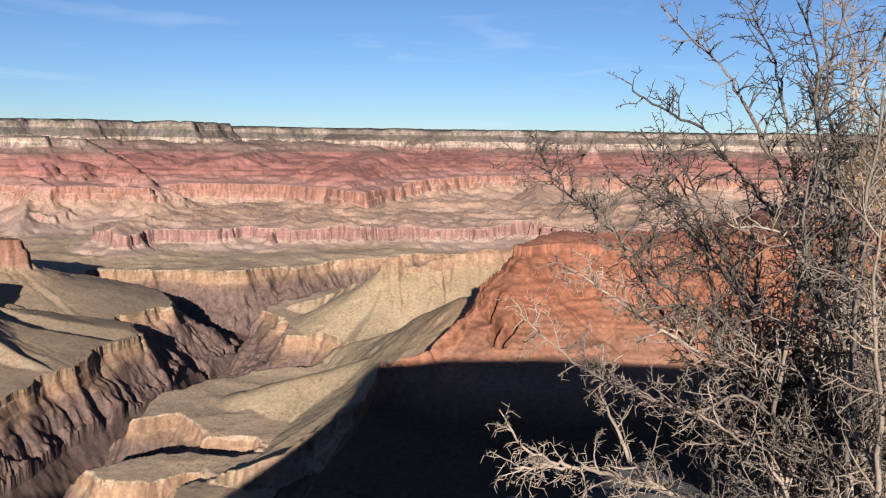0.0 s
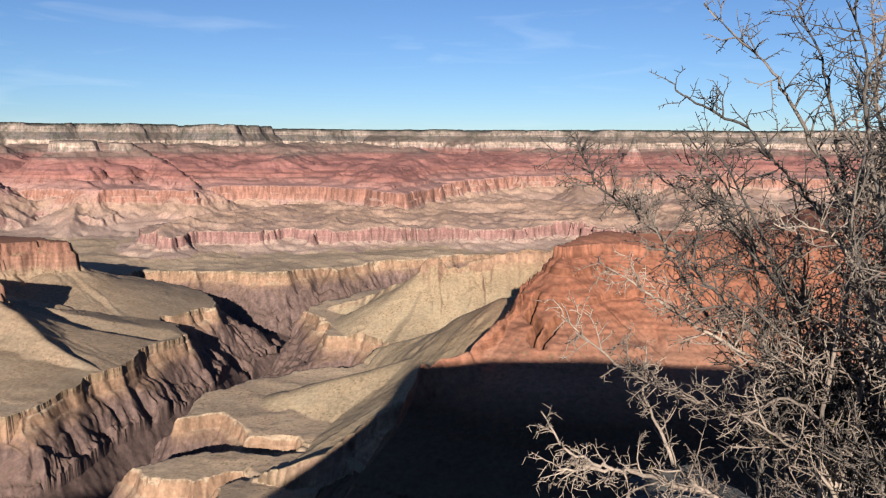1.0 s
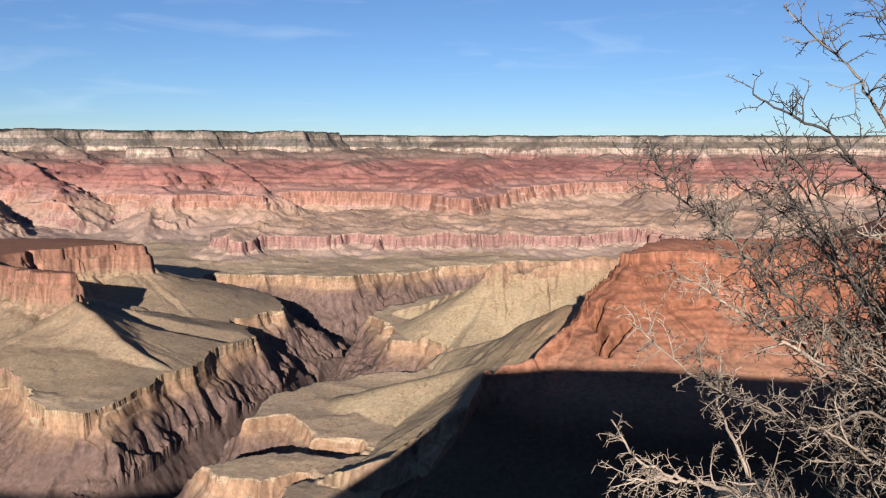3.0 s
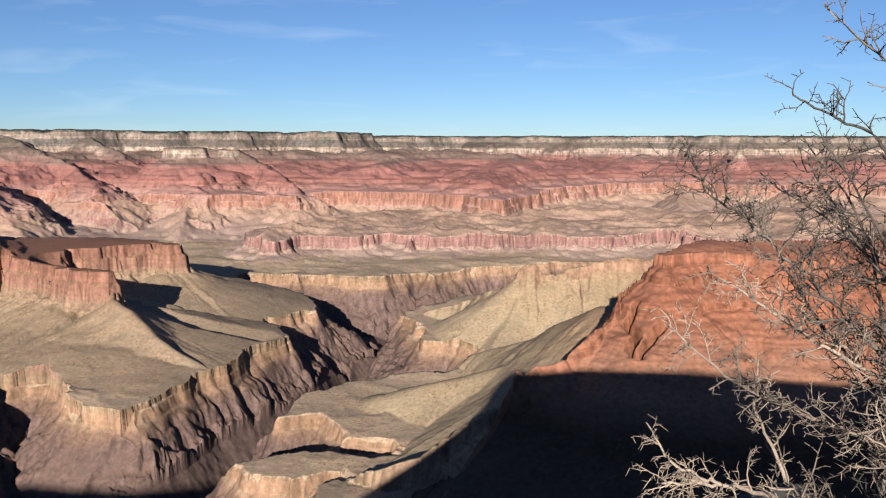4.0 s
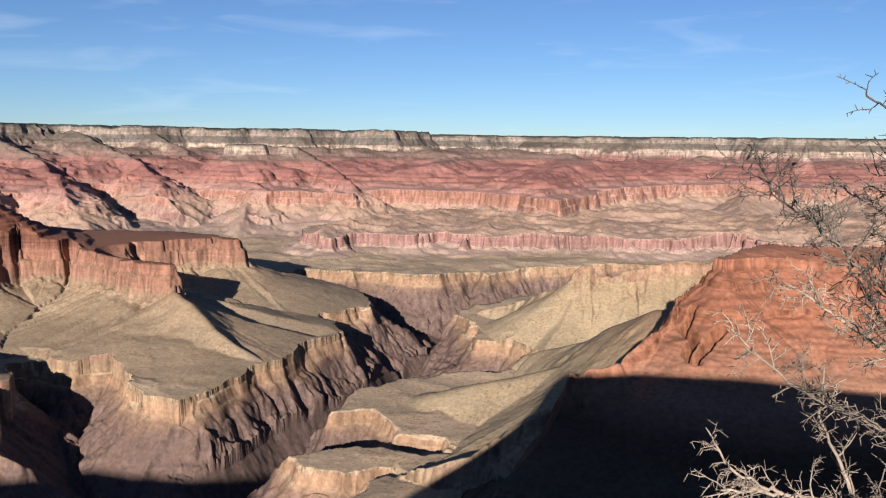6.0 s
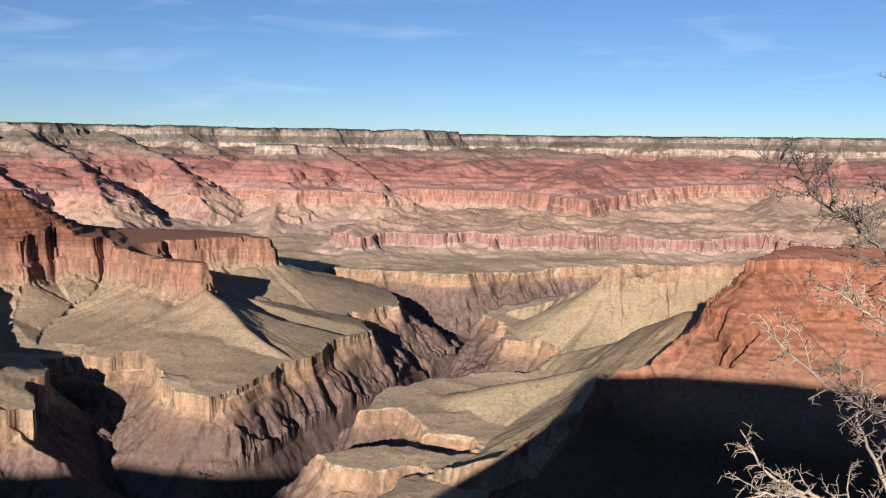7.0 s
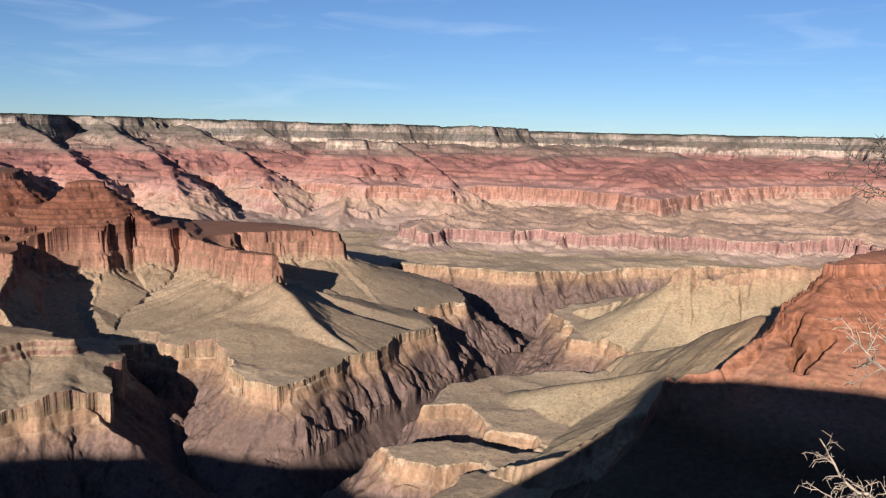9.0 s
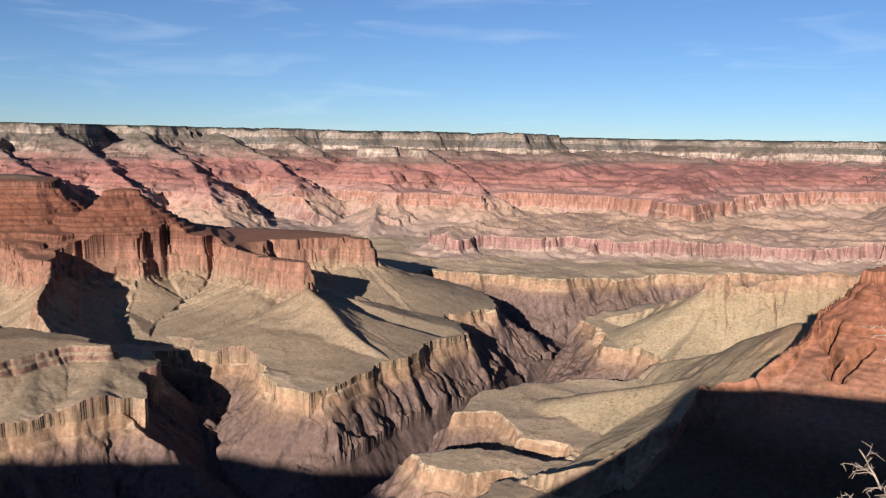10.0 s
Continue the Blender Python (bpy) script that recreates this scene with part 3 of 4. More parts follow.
def canyon_rock(name, steep_beds, gentle_beds, bedding=0.15, dark=0.68):
    m, n, l, b = material(name)
    at = n.new("ShaderNodeAttribute")
    at.attribute_name = "bed"
    geo = n.new("ShaderNodeNewGeometry")
    pos = n.new("ShaderNodeVectorMath")
    pos.operation = "SCALE"
    pos.inputs["Scale"].default_value = 1 / K
    l.new(geo.outputs["Position"], pos.inputs[0])
    p = pos.outputs[0]
    wide, mid, fine = noise_node(n, l, p, 0.0022, 5), noise_node(n, l, p, 0.012, 5), noise_node(n, l, p, 0.07, 4, 0.65)
    # beds, gently warped
    s = math_node(n, l, "ADD", at.outputs["Fac"], math_node(n, l, "ADD", math_node(n, l, "MULTIPLY", math_node(n, l, "SUBTRACT", mid, 0.5), 34.0), math_node(n, l, "MULTIPLY", math_node(n, l, "SUBTRACT", wide, 0.5), 50.0)))
    f = math_node(n, l, "DIVIDE", math_node(n, l, "ADD", s, 1480.0), 1540.0)
    cliff = ramp_node(n, beds(-1480, 60, steep_beds))
    slope = ramp_node(n, beds(-1480, 60, gentle_beds))
    l.new(f, cliff.inputs[0]), l.new(f, slope.inputs[0])
    sep = n.new("ShaderNodeSeparateXYZ")
    l.new(geo.outputs["Normal"], sep.inputs[0])
    st = math_node(n, l, "ADD", sep.outputs["Z"], math_node(n, l, "MULTIPLY", math_node(n, l, "SUBTRACT", fine, 0.5), 0.25))
    stm = n.new("ShaderNodeMapRange")
    stm.interpolation_type = "SMOOTHSTEP"
    stm.inputs[1].default_value, stm.inputs[2].default_value = 0.50, 0.78
    l.new(st, stm.inputs[0])
    col = mix_node(n, l, "MIX", stm.outputs[0], cliff.outputs[0], slope.outputs[0])
    # thin bedding, none in the schist of the gorge
    layered = n.new("ShaderNodeMapRange")
    layered.inputs[1].default_value, layered.inputs[2].default_value, layered.inputs[3].default_value = -1110, -1060, 0.12
    l.new(at.outputs["Fac"], layered.inputs[0])
    upper = n.new("ShaderNodeMapRange")
    upper.inputs[1].default_value, upper.inputs[2].default_value, upper.inputs[3].default_value = -650, -615, 0.35
    l.new(at.outputs["Fac"], upper.inputs[0])
    wave = noise_node(n, l, math_bed(n, l, at.outputs["Fac"], p), 1.0, 3, 0.6)
    steep = math_node(n, l, "SUBTRACT", 1.0, stm.outputs[0])
    col = mix_node(n, l, "MULTIPLY", math_node(n, l, "MULTIPLY", math_node(n, l, "MULTIPLY", layered.outputs[0], upper.outputs[0]), math_node(n, l, "ADD", math_node(n, l, "MULTIPLY", steep, 1 - bedding), bedding)), col, grey_node(n, l, wave, dark, 1.25))
    # rusty and olive washes over the scree
    col = mix_node(n, l, "MULTIPLY", math_node(n, l, "MULTIPLY", stm.outputs[0], mid), col, (1.14, 0.955, 0.885))
    col = mix_node(n, l, "MULTIPLY", 1.0, col, grey_node(n, l, wide, 0.84, 1.16))
    col = mix_node(n, l, "MULTIPLY", 1.0, col, grey_node(n, l, fine, 0.76, 1.24))
    # dark shrubs dotted over the gentler ground
    dots = n.new("ShaderNodeTexVoronoi")
    dots.inputs["Scale"].default_value = 0.062
    l.new(p, dots.inputs["Vector"])
    shrub = math_node(n, l, "LESS_THAN", dots.outputs["Distance"], math_node(n, l, "MULTIPLY", math_node(n, l, "SUBTRACT", mid, 0.28), 0.9))
    shrub = math_node(n, l, "MULTIPLY", math_node(n, l, "MULTIPLY", shrub, stm.outputs[0]), 0.5)
    col = mix_node(n, l, "MIX", shrub, col, (0.075, 0.075, 0.045))
    # juniper cover on the uppermost ledges
    high = n.new("ShaderNodeMapRange")
    high.inputs[1].default_value, high.inputs[2].default_value = -335, -290
    l.new(at.outputs["Fac"], high.inputs[0])
    patch = n.new("ShaderNodeMapRange")
    patch.interpolation_type = "SMOOTHSTEP"
    patch.inputs[1].default_value, patch.inputs[2].default_value, patch.inputs[4].default_value = 0.47, 0.62, 0.6
    l.new(noise_node(n, l, p, 0.0085, 6, 0.65), patch.inputs[0])
    col = mix_node(n, l, "MIX", math_node(n, l, "MULTIPLY", high.outputs[0], patch.outputs[0]), col, (0.055, 0.055, 0.04))
    # dark streaks down the cliffs
    flat = n.new("ShaderNodeVectorMath")
    flat.operation = "MULTIPLY"
    flat.inputs[1].default_value = (1, 1, 0.12)
    l.new(p, flat.inputs[0])
    streak = noise_node(n, l, flat.outputs[0], 0.032, 4, 0.6)
    col = mix_node(n, l, "MULTIPLY", steep, col, grey_node(n, l, streak, 0.52, 1.26))
    l.new(col, b.inputs["Base Color"])
    b.inputs["Roughness"].default_value = 0.95
    b.inputs["Specular IOR Level"].default_value = 0.1
    bump = n.new("ShaderNodeBump")
    bump.inputs["Strength"].default_value, bump.inputs["Distance"].default_value = 0.5, 0.6
    l.new(noise_node(n, l, p, 0.06, 6, 0.7), bump.inputs["Height"])
    l.new(bump.outputs[0], b.inputs["Normal"])
    return m


def grey_node(n, l, v, lo, hi):
    r = n.new("ShaderNodeMapRange")
    r.inputs[1].default_value, r.inputs[2].default_value = 0.3, 0.7
    r.inputs[3].default_value, r.inputs[4].default_value = lo, hi
    l.new(v, r.inputs[0])
    c = n.new("ShaderNodeCombineColor")
    for k in range(3):
        l.new(r.outputs[0], c.inputs[k])
    return c.outputs[0]


def math_bed(n, l, s, p):
    c = n.new("ShaderNodeCombineXYZ")
    q = n.new("ShaderNodeSeparateXYZ")
    l.new(p, q.inputs[0])
    l.new(math_node(n, l, "MULTIPLY", q.outputs[0], 0.0012), c.inputs[0])
    l.new(math_node(n, l, "MULTIPLY", q.outputs[1], 0.0012), c.inputs[1])
    l.new(math_node(n, l, "MULTIPLY", s, 0.055), c.inputs[2])
    return c.outputs[0]


ROCK = canyon_rock("canyon_rock", CLIFF_BEDS, SLOPE_BEDS)


# brightens and blues the far beds, part of the same painted haze
def hazed(table):
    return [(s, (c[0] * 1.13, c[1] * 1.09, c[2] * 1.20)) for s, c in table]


FAR_ROCK = canyon_rock("far_rock", hazed(FAR_CLIFF_BEDS), hazed(FAR_SLOPE_BEDS), 0.6, 0.62)


def paler(table, f, tint=(0.29, 0.205, 0.18)):
    return [(s, tuple(c[k] * (1 - f) + tint[k] * f for k in range(3))) for s, c in table]


MESA_ROCK = canyon_rock("mesa_rock", [(s, tuple(v * (0.74 if -620 < s < -320 else 1.0) for v in c)) for s, c in paler(CLIFF_BEDS, 0.22)], [(s, tuple(v * (0.74 if -650 < s < -320 else 0.76) for v in c)) for s, c in paler(SLOPE_BEDS, 0.12, (0.27, 0.225, 0.165))], 0.5, 0.45)


def shaded_low(table):
    """Darkens the near lower beds, rim shade put into colour; retints those above."""
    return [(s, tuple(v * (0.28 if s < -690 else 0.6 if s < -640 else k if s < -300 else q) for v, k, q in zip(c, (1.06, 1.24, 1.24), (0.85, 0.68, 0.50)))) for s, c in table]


NEAR_ROCK = canyon_rock("near_rock", shaded_low(CLIFF_BEDS), shaded_low(SLOPE_BEDS), 0.45)

PALE_ROCK = canyon_rock("pale_rock", paler(CLIFF_BEDS, 0.6, (0.40, 0.28, 0.19)), paler(SLOPE_BEDS, 0.6, (0.36, 0.305, 0.195)))

# ---- the canyon ----
FORMS = [("north_rim", "far plateau rim with pale cliffs and dark forest on top", "cliff"),
         ("far_terraces", "terraced red sandstone slopes and cliffs below the far rim", "canyon wall"),
         ("low_bench", "low bench of pinkish cliffs above the grey platform", "cliff"),
         ("red_mesa", "red-walled mesa with fluted cliffs and a tan scree apron", "mesa"),
         ("pale_butte", "pale butte and ridge with smooth olive-tan slopes", "butte"),
         ("red_promontory", "orange-red stepped sandstone ridge half in shadow", "ridge"),
         ("south_rim", "near rim of limestone ledges under the viewpoint", "cliff"),
         ("ground", "grey-green scrub platform of the middle canyon", "platform"),
         ("inner_gorge", "dark brown gullied gorge with tan cliff edge", "gorge")]


STOREYS = {3: (("temple", -600), ("red_cliff", -800), ("talus", -1e9)), 4: (("crest", -700), ("slope", -1e9)), 5: (("upper_cliff", -500), ("lower_cliff", -1e9))}


def build_land():
    x, y, z, s, kind = land()
    na, m = x.shape
    idx = np.arange(na * m).reshape(na, m)
    a = idx
    b = np.roll(idx, -1, 0)
    quads = np.stack([a[:, :-1], a[:, 1:], b[:, 1:], b[:, :-1]], -1).reshape(-1, 4)
    co = np.stack([x.ravel() * K, y.ravel() * K, z.ravel() * K + EYE_H], -1)
    bed, kind = s.ravel(), kind.ravel()
    # tidy the borders between landforms
    grid = kind.reshape(na, m)
    for turn in range(2):
        best, pickk = np.full(grid.shape, -1.0), grid
        for k in range(len(FORMS)):
            hit = (grid == k).astype(float)
            for axis in (0, 1):
                hit = sum(np.roll(hit, j, axis) for j in range(-4, 5))
            pickk = np.where(hit > best, k, pickk)
            best = np.maximum(best, hit)
        grid = pickk
    fk = grid.ravel()[quads[:, 0]]
    groups = []
    for k, (name, label, cat) in enumerate(FORMS):
        if k not in STOREYS:
            groups.append((k, name, label, cat, quads[fk == k], None))
            continue
        base = tagged(new(name), label, cat)
        own = quads[fk == k]
        base.location = co[own[:, 0]].mean(0) * (1, 1, 0) + (0, 0, co[own[:, 0], 2].min())
        h = bed[own].mean(1)
        if k == 4:
            h = np.where(co[own[:, 0], 1] > 3650 * K, h, -1e3)
        top = 1e9
        for piece, low in STOREYS[k]:
            groups.append((k, piece, "", "", own[(h < top) & (h >= low)], base))
            top = low
    for k, name, label, cat, q, base in groups:
        if not len(q):
            continue
        used, inv = np.unique(q, return_inverse=True)
        me = bpy.data.meshes.new(name)
        me.vertices.add(len(used))
        me.vertices.foreach_set("co", (co[used] - (np.array(base.location) if base else 0)).ravel().astype(np.float32))
        me.loops.add(len(q) * 4)
        me.loops.foreach_set("vertex_index", inv.ravel().astype(np.int32))
        me.polygons.add(len(q))
        me.polygons.foreach_set("loop_start", np.arange(0, len(q) * 4, 4, dtype=np.int32))
        me.update(calc_edges=True)
        me.attributes.new("bed", "FLOAT", "POINT").data.foreach_set("value", bed[used].astype(np.float32))
        me.polygons.foreach_set("use_smooth", np.ones(len(q), bool))
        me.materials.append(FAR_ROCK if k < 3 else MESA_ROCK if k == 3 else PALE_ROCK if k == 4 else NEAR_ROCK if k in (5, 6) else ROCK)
        ob = new(name, me)
        if base:
            ob.parent = base
        else:
            tagged(ob, label, cat, kind="structure")


build_land()


def river():
    m, n, l, b = material("river_water")
    tc = n.new("ShaderNodeTexCoord")
    r = ramp_node(n, [(0.3, (0.13, 0.095, 0.07)), (0.7, (0.20, 0.15, 0.11))])
    l.new(noise_node(n, l, tc.outputs["Object"], 0.2, 4), r.inputs[0])
    l.new(r.outputs[0], b.inputs["Base Color"])
    b.inputs["Roughness"].default_value = 0.35
    x, y = np.array([p[0] for p in RIVER], float), np.array([p[1] for p in RIVER], float)
    t = np.linspace(0, len(RIVER) - 1, 160)
    x, y = np.interp(t, np.arange(len(RIVER)), x), np.interp(t, np.arange(len(RIVER)), y)
    dx, dy = np.gradient(x), np.gradient(y)
    ll = np.hypot(dx, dy)
    v, f = [], []
    for i in range(len(t)):
        for side in (-24, 24):
            vx, vy = x[i] - dy[i] / ll[i] * side, y[i] + dx[i] / ll[i] * side
            v.append((vx * K, vy * K, (-1337 + float(lift(x[i], y[i]))) * K + EYE_H))
        if i:
            q = 2 * i
            f.append((q - 2, q - 1, q + 1, q))
    me = bpy.data.meshes.new("water")
    me.from_pydata(v, [], f)
    me.materials.append(m)
    tagged(new("water", me), "muddy brown river at the bottom of the gorge", "river", kind="structure")


river()


# ---- the bare bush at the edge ----
def part(name, me, mat, parent, label=""):
    me.materials.append(mat)
    ob = new(name, me)
    ob.parent = parent
    return tagged(ob, label) if label else ob


def bark(name, dark, middle, pale):
    m, n, l, b = material(name)
    tc = n.new("ShaderNodeTexCoord")
    big, fine = noise_node(n, l, tc.outputs["Object"], 3.0, 3), noise_node(n, l, tc.outputs["Object"], 90.0, 4, 0.7)
    r = ramp_node(n, [(0.36, dark), (0.50, middle), (0.66, pale)])
    l.new(math_node(n, l, "ADD", math_node(n, l, "MULTIPLY", big, 0.65), math_node(n, l, "MULTIPLY", fine, 0.35)), r.inputs[0])
    l.new(r.outputs[0], b.inputs["Base Color"])
    b.inputs["Roughness"].default_value = 0.85
    bump = n.new("ShaderNodeBump")
    bump.inputs["Strength"].default_value, bump.inputs["Distance"].default_value = 0.5, 0.002
    l.new(fine, bump.inputs["Height"])
    l.new(bump.outputs[0], b.inputs["Normal"])
    return m


def leaf_skin():
    m, n, l, b = material("yellow_leaf")
    tc = n.new("ShaderNodeTexCoord")
    r = ramp_node(n, [(0.35, (0.42, 0.36, 0.05)), (0.65, (0.62, 0.48, 0.08))])
    l.new(noise_node(n, l, tc.outputs["Object"], 40.0, 3), r.inputs[0])
    l.new(r.outputs[0], b.inputs["Base Color"])
    b.inputs["Roughness"].default_value = 0.6
    return m


BARK = bark("weathered_bark", (0.06, 0.046, 0.037), (0.165, 0.126, 0.098), (0.34, 0.27, 0.212))
# the darker bark goes on the upper limbs and every other filler stem
DARK_BARK = bark("dark_bark", (0.022, 0.018, 0.016), (0.062, 0.050, 0.041), (0.20, 0.16, 0.128))
LEAF = leaf_skin()
pick = random.Random(11)


class Tubes:
    """Gathers tapered tubes into one mesh."""

    def __init__(self):
        self.v, self.f = [], []

    def add(self, pts, r0, r1, sides):
        n, base = len(pts), len(self.v)
        for i, p in enumerate(pts):
            t = (pts[min(i + 1, n - 1)] - pts[max(i - 1, 0)]).normalized()
            a = t.orthogonal().normalized()
            c = t.cross(a)
            r = r0 + (r1 - r0) * i / (n - 1)
            for k in range(sides):
                w = 2 * math.pi * k / sides
                self.v.append(p + (a * math.cos(w) + c * math.sin(w)) * r)
        for i in range(n - 1):
            for k in range(sides):
                q = base + i * sides
                self.f.append((q + k, q + (k + 1) % sides, q + sides + (k + 1) % sides, q + sides + k))
        self.f.append(tuple(base + (n - 1) * sides + k for k in range(sides)))

    def mesh(self, name, smooth=True):
        me = bpy.data.meshes.new(name)
        me.from_pydata([tuple(p) for p in self.v], [], self.f)
        me.polygons.foreach_set("use_smooth", [smooth] * len(me.polygons))
        return me


def spline(ctrl, steps):
    c = [Vector(p) for p in ctrl]
    c = [c[0] * 2 - c[1]] + c + [c[-1] * 2 - c[-2]]
    out = []
    for i in range(1, len(c) - 2):
        for k in range(steps):
            t = k / steps
            a, b, d, e = c[i - 1], c[i], c[i + 1], c[i + 2]
            out.append(0.5 * (2 * b + (d - a) * t + (2 * a - 5 * b + 4 * d - e) * t * t + (3 * b - a - 3 * d + e) * t ** 3))
    return out + [c[-2]]


def aside(t, lo, hi):
    """A way that leans off t by some degrees."""
    a = t.orthogonal().normalized()
    w = pick.uniform(0, 2 * math.pi)
    a = (a * math.cos(w) + t.cross(a) * math.sin(w)).normalized()
    g = radians(pick.uniform(lo, hi))
    return (t * math.cos(g) + a * math.sin(g)).normalized()


def shoot(p, way, length, steps, wander, rise):
    pts, step = [p.copy()], length / steps
    for k in range(steps):
        way = (way + Vector((pick.uniform(-1, 1), pick.uniform(-1, 1), pick.uniform(-1, 1))) * wander + Vector((0, 0, rise))).normalized()
        pts.append(pts[-1] + way * step)
    return pts


def twigs(tubes, pts, r, length, depth, gap):
    """Side shoots along a line of points, down to short spurs."""
    walked, due = 0.0, gap * pick.uniform(0.3, 1.0)
    whole = sum((pts[i + 1] - pts[i]).length for i in range(len(pts) - 1))
    for i in range(len(pts) - 1):
        seg = pts[i + 1] - pts[i]
        ll = seg.length
        while due < walked + ll:
            p = pts[i] + seg * ((due - walked) / ll)
            s = due / whole
            if depth == 0:
                q = shoot(p, aside(seg.normalized(), 40, 85), pick.uniform(0.008, 0.034), 1, 0.1, 0)
                tubes.add(q, 0.0017, 0.0010, 3)
            else:
                ln = length * pick.uniform(0.3, 1.0) * (1.15 - 0.6 * s)
                q = shoot(p, aside(seg.normalized(), 30, 78), ln, 5 if depth > 1 else 3, 0.32 if depth > 1 else 0.25, 0.04)
                rr = min(r * (1 - 0.6 * s), 0.0046 if depth > 1 else 0.0026)
                tubes.add(q, rr, 0.0013, 4 if depth > 1 else 3)
                twigs(tubes, q, rr, length * 0.45, depth - 1, gap * (0.72 if depth > 1 else 0.5))
            due += gap * pick.uniform(0.6, 1.4)
        walked += ll


LIMB_A = [(1.25, 2.44, 0.38), (1.27, 2.57, 0.70), (1.25, 2.66, 1.01), (1.20, 2.73, 1.28), (1.11, 2.73, 1.50), (1.04, 2.76, 1.63), (0.97, 2.73, 1.74), (0.89, 2.75, 1.86), (0.70, 2.79, 2.05)]
LIMB_B = [(1.22, 2.40, 0.40), (1.21, 2.52, 0.83), (1.17, 2.62, 1.17), (1.06, 2.63, 1.37), (0.99, 2.67, 1.47), (0.88, 2.66, 1.58), (0.82, 2.68, 1.65), (0.71, 2.69, 1.71), (0.60, 2.70, 1.77)]
LIMB_C = [(1.21, 2.44, 0.34), (1.17, 2.56, 0.57), (1.02, 2.65, 0.82), (0.87, 2.70, 1.01), (0.74, 2.77, 1.14), (0.62, 2.77, 1.26), (0.49, 2.81, 1.38), (0.37, 2.81, 1.47), (0.31, 2.82, 1.60)]
LIMB_D = [(1.19, 2.45, 0.34), (1.16, 2.53, 0.49), (1.04, 2.59, 0.64), (0.90, 2.63, 0.69), (0.74, 2.67, 0.75), (0.59, 2.72, 0.80), (0.45, 2.77, 0.86), (0.27, 2.83, 1.01)]
LIMB_E = [(1.11, 2.47, 0.31), (0.99, 2.55, 0.36), (0.81, 2.69, 0.41), (0.65, 2.75, 0.44), (0.53, 2.83, 0.45), (0.44, 2.84, 0.45), (0.35, 2.86, 0.44), (0.27, 2.87, 0.43)]
LIMB_F = [(0.99, 2.54, 0.35), (0.81, 2.69, 0.41), (0.68, 2.70, 0.49), (0.61, 2.72, 0.62), (0.55, 2.77, 0.76), (0.56, 2.81, 0.91)]
LIMB_G = [(1.22, 2.24, 0.45), (1.22, 2.35, 0.88), (1.17, 2.41, 1.24), (1.12, 2.45, 1.53), (1.08, 2.47, 1.75), (1.12, 2.44, 1.88), (1.13, 2.42, 2.01)]
LIMB_H = [(1.28, 2.41, 0.36), (1.31, 2.60, 0.69), (1.27, 2.79, 1.10), (1.21, 2.85, 1.46), (1.16, 2.87, 1.71), (1.12, 2.88, 1.88), (1.03, 2.89, 2.05)]
LIMB_I = [(1.14, 2.18, 0.48), (1.13, 2.22, 0.86), (1.12, 2.20, 1.21), (1.14, 2.22, 1.50), (1.15, 2.21, 1.76)]
LIMB_J = [(1.22, 2.44, 0.35), (1.19, 2.59, 0.66), (1.13, 2.76, 0.95), (1.01, 2.90, 1.18), (0.86, 2.97, 1.35), (0.76, 3.00, 1.51)]
LIMB_K = [(1.21, 2.34, 0.39), (1.17, 2.39, 0.58), (1.06, 2.45, 0.74), (0.94, 2.52, 0.82), (0.82, 2.54, 0.76), (0.73, 2.57, 0.77)]
LIMB_L = [(1.19, 2.25, 0.44), (1.19, 2.32, 0.72), (1.15, 2.36, 0.98), (1.08, 2.39, 1.21), (0.98, 2.40, 1.35), (0.86, 2.44, 1.36)]
LIMB_M = [(1.14, 2.08, 0.53), (1.15, 2.09, 0.87), (1.11, 2.09, 1.17), (1.12, 2.12, 1.43)]
LIMB_N = [(1.19, 2.45, 0.34), (1.13, 2.60, 0.61), (0.96, 2.69, 0.85), (0.77, 2.78, 0.96), (0.58, 2.84, 1.08), (0.43, 2.89, 1.17)]
LIMB_O = [(0.47, 2.84, 0.45), (0.38, 2.85, 0.48), (0.28, 2.84, 0.54), (0.21, 2.87, 0.65)]
LIMB_P = [(1.21, 2.30, 0.42), (1.25, 2.47, 0.93), (1.24, 2.55, 1.32), (1.22, 2.63, 1.62), (1.17, 2.64, 1.85), (1.10, 2.65, 2.03)]


bush = tagged(new("bush"), "leafless grey-brown thorny bush with a few yellow leaves", "bush")
bush.location = (1.3, 2.4, -0.1)


def limb(ctrl, r0, r1, bare, length, gap, skin=None, rooted=True):
    skin = skin or BARK
    o = Vector(bush.location)
    if rooted:
        root = Vector(ctrl[0]).lerp(Vector((1.34, 2.36, 0)), 0.55)
        ctrl = [(root.x, root.y, -0.35), tuple(Vector(ctrl[0]).lerp(root, 0.4) )] + list(ctrl)
    pts = [p - o for p in spline(ctrl, 5)]
    for i in range(2, len(pts) - 1):
        pts[i] = pts[i] + Vector((pick.uniform(-1, 1), pick.uniform(-1, 1), pick.uniform(-1, 1))) * 0.007
    t = Tubes()
    t.add(pts, r0 * 1.3, r1 * 1.3, 7)
    ob = part("branch", t.mesh("branch"), skin, bush)
    t = Tubes()
    twigs(t, pts[int(len(pts) * bare):], r0 * 0.7, length, 2, gap)
    tagged(part("twig_growth", t.mesh("twig_growth"), skin, ob), kind="stuff")
    return pts


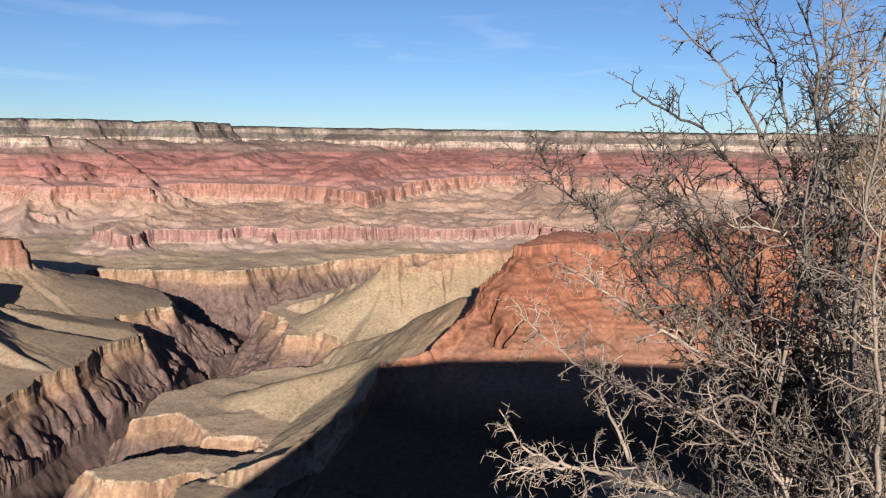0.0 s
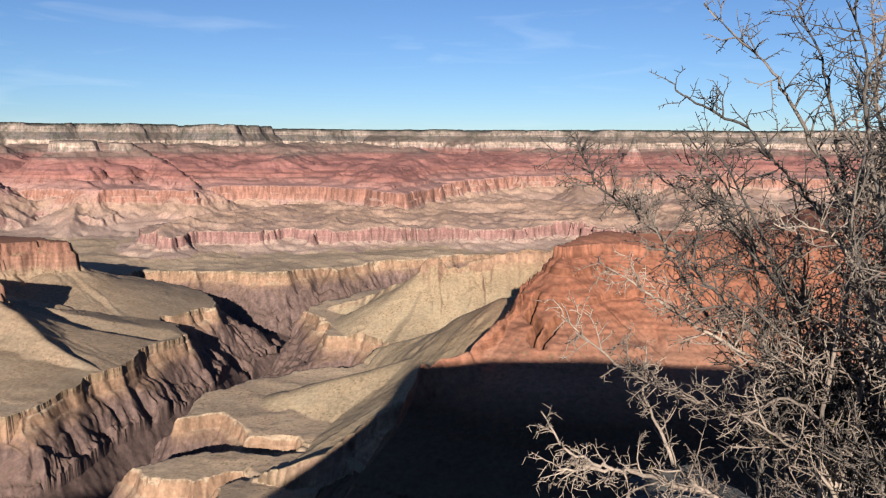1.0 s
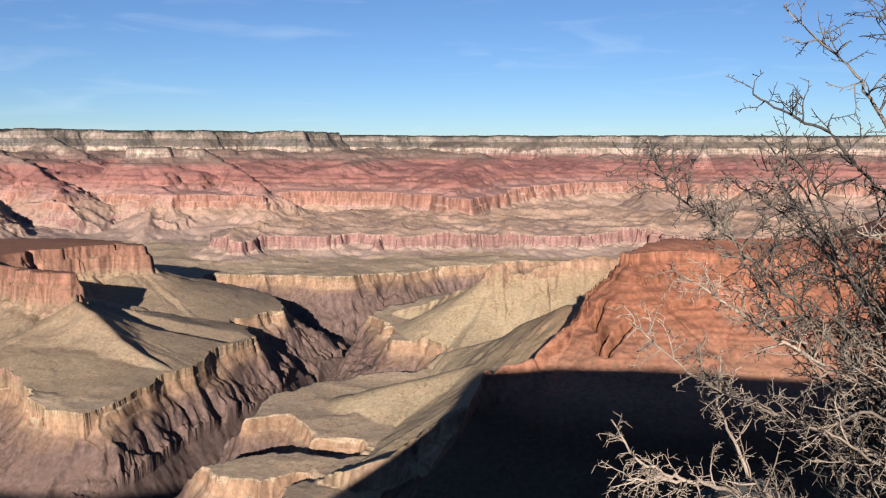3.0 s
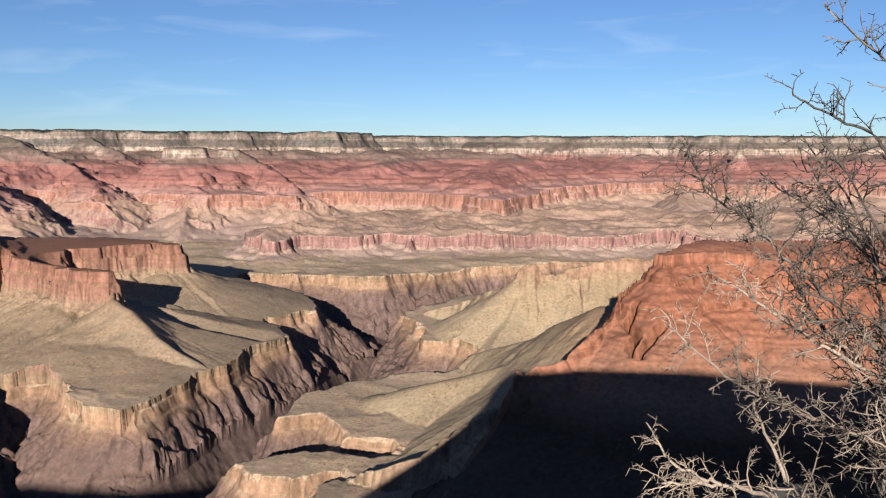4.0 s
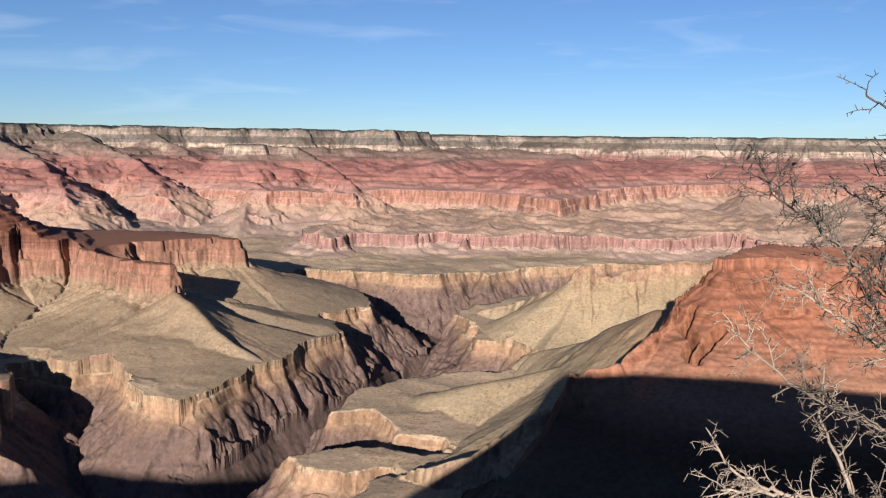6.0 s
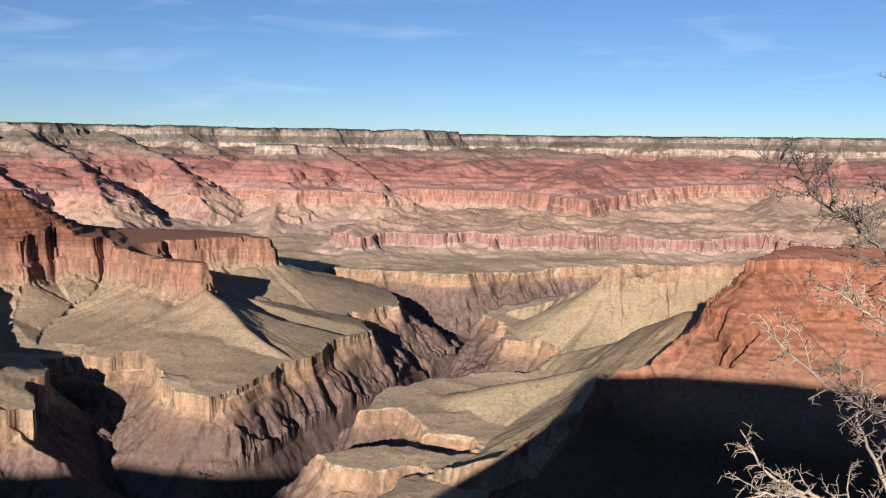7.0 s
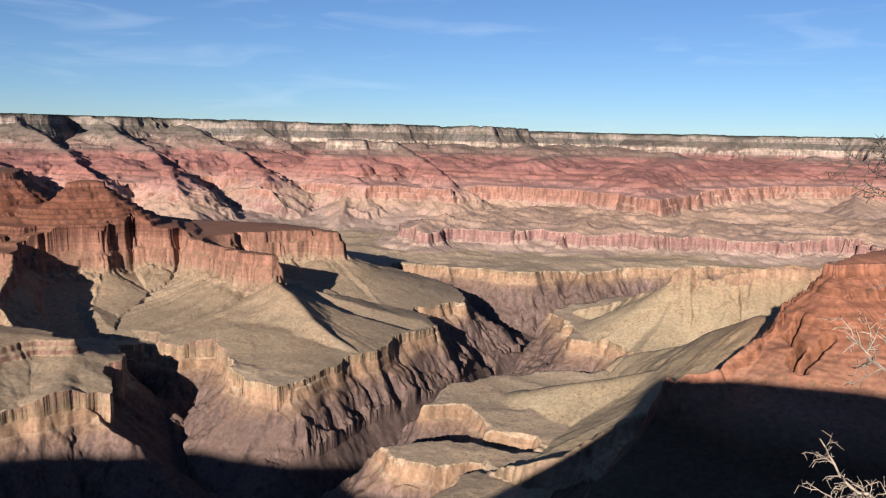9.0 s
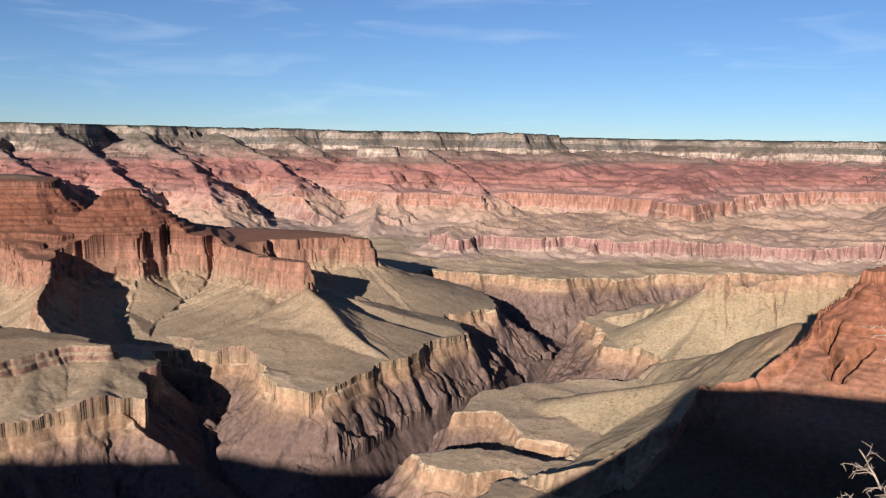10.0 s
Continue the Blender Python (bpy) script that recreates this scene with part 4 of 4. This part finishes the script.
SHAPED = [(LIMB_A, 0.011, 0.0022, 0.15, 0.28, 0.048, DARK_BARK), (LIMB_B, 0.010, 0.0022, 0.15, 0.24, 0.045, DARK_BARK), (LIMB_C, 0.010, 0.002, 0.1, 0.28, 0.030, DARK_BARK),
          (LIMB_D, 0.011, 0.002, 0.1, 0.26, 0.036), (LIMB_E, 0.012, 0.003, 0.1, 0.24, 0.030), (LIMB_F, 0.008, 0.002, 0.2, 0.20, 0.036, BARK, False),
          (LIMB_G, 0.010, 0.002, 0.1, 0.32, 0.045, DARK_BARK), (LIMB_H, 0.010, 0.002, 0.1, 0.30, 0.045, DARK_BARK), (LIMB_I, 0.010, 0.002, 0.1, 0.32, 0.045, DARK_BARK),
          (LIMB_J, 0.009, 0.002, 0.1, 0.32, 0.034, DARK_BARK), (LIMB_K, 0.009, 0.002, 0.1, 0.24, 0.045), (LIMB_L, 0.009, 0.002, 0.1, 0.26, 0.040),
          (LIMB_M, 0.010, 0.002, 0.1, 0.30, 0.045), (LIMB_N, 0.009, 0.002, 0.1, 0.32, 0.034), (LIMB_O, 0.006, 0.002, 0.0, 0.15, 0.032, BARK, False),
          (LIMB_P, 0.010, 0.002, 0.1, 0.32, 0.045, DARK_BARK)]
lines = [limb(*row) for row in SHAPED]
# further stems fill the bush between the shaped ones
for k in range(42):
    a = Vector((1.25 + pick.uniform(-0.35, 0.5), 2.5 + pick.uniform(-0.3, 0.4), 0.3))
    tip = Vector((pick.uniform(0.6, 2.0), pick.uniform(2.3, 3.3), pick.uniform(0.75, 1.7)))
    if k % 4 == 0:
        tip = Vector((pick.uniform(1.15, 1.9), pick.uniform(2.4, 3.1), pick.uniform(1.75, 2.2)))
    mid = a.lerp(tip, 0.5) + Vector((pick.uniform(-0.15, 0.15), pick.uniform(-0.15, 0.15), pick.uniform(-0.05, 0.1)))
    lines.append(limb([a, a.lerp(mid, 0.5) + Vector((pick.uniform(-0.08, 0.08), 0, 0)), mid, mid.lerp(tip, 0.5) + Vector((pick.uniform(-0.08, 0.08), 0, 0.03)), tip], 0.009, 0.002, 0.05, 0.30, 0.05, DARK_BARK if k % 2 else BARK))


def leaf_mesh():
    bm = bmesh.new()
    rows = [(0.0, 0.001), (0.006, 0.006), (0.013, 0.008), (0.020, 0.005), (0.026, 0.0006)]
    prev = None
    for x, w in rows:
        row = [bm.verts.new((x, -w, 0.25 * w)), bm.verts.new((x, 0, 0)), bm.verts.new((x, w, 0.25 * w))]
        if prev:
            for i in (0, 1):
                bm.faces.new((prev[i], row[i], row[i + 1], prev[i + 1]))
        prev = row
    bmesh.ops.solidify(bm, geom=bm.faces[:], thickness=0.0006)
    me = bpy.data.meshes.new("leaf")
    bm.to_mesh(me)
    bm.free()
    me.materials.append(LEAF)
    return me


leaf_data = leaf_mesh()
for k in range(34):
    line = pick.choice([lines[i] for i in (3, 4, 8, 10, 12, 15, 18, 20)])
    p = line[int(len(line) * pick.uniform(0.2, 0.6))] + Vector((pick.uniform(-1, 1), pick.uniform(-1, 0.3), pick.uniform(-1, 1))) * 0.05
    lf = new("leaf", leaf_data)
    lf.parent = bush
    lf.matrix_basis = Matrix.Translation(p) @ Euler((pick.uniform(0, 6), pick.uniform(0, 6), pick.uniform(0, 6))).to_matrix().to_4x4()


# ---- boulders on the ledge below the bush ----
def limestone():
    m, n, l, b = material("limestone")
    tc = n.new("ShaderNodeTexCoord")
    big, fine = noise_node(n, l, tc.outputs["Object"], 2.2, 5), noise_node(n, l, tc.outputs["Object"], 30.0, 5, 0.7)
    # greys far below bare limestone: the ledge's shade is put into them
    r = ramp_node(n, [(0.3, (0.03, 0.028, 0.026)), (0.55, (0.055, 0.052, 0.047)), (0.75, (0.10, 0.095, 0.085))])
    l.new(math_node(n, l, "ADD", math_node(n, l, "MULTIPLY", big, 0.6), math_node(n, l, "MULTIPLY", fine, 0.4)), r.inputs[0])
    l.new(r.outputs[0], b.inputs["Base Color"])
    b.inputs["Roughness"].default_value = 0.9
    bump = n.new("ShaderNodeBump")
    bump.inputs["Strength"].default_value, bump.inputs["Distance"].default_value = 0.6, 0.03
    l.new(fine, bump.inputs["Height"])
    l.new(bump.outputs[0], b.inputs["Normal"])
    return m


STONE = limestone()


def boulder(x, y, z, sx, sy, sz, seed):
    bm = bmesh.new()
    bmesh.ops.create_icosphere(bm, subdivisions=4, radius=1)
    for v in bm.verts:
        q = v.co.copy()
        q = Vector([math.copysign(abs(c) ** 0.6, c) for c in q])
        w = noise.noise(q * 1.3 + Vector((seed * 3.1, 0, 0))) * 0.28 + noise.noise(q * 4 + Vector((0, seed, 0))) * 0.09
        w -= 0.05 * (math.sin(q.z * 9 + seed) > 0.6)
        v.co = Vector((q.x * sx, q.y * sy, q.z * sz)) * (0.85 + w)
    me = bpy.data.meshes.new("boulder")
    bm.to_mesh(me)
    bm.free()
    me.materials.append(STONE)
    ob = tagged(new("boulder", me), "limestone boulder on the shaded ledge, its grey darkened to stand for shade", "boulder", "boulders under the bush")
    ob.location = (x, y, z)
    ob.rotation_euler = (0, 0, seed * 1.3)
    return ob


for row in ((0.75, 6.2, -1.62, 0.55, 0.6, 0.34, 1), (1.7, 6.5, -1.6, 0.7, 0.6, 0.5, 2), (2.7, 6.1, -1.55, 0.6, 0.7, 0.45, 3), (1.2, 5.1, -1.5, 0.35, 0.4, 0.25, 4)):
    boulder(*row)
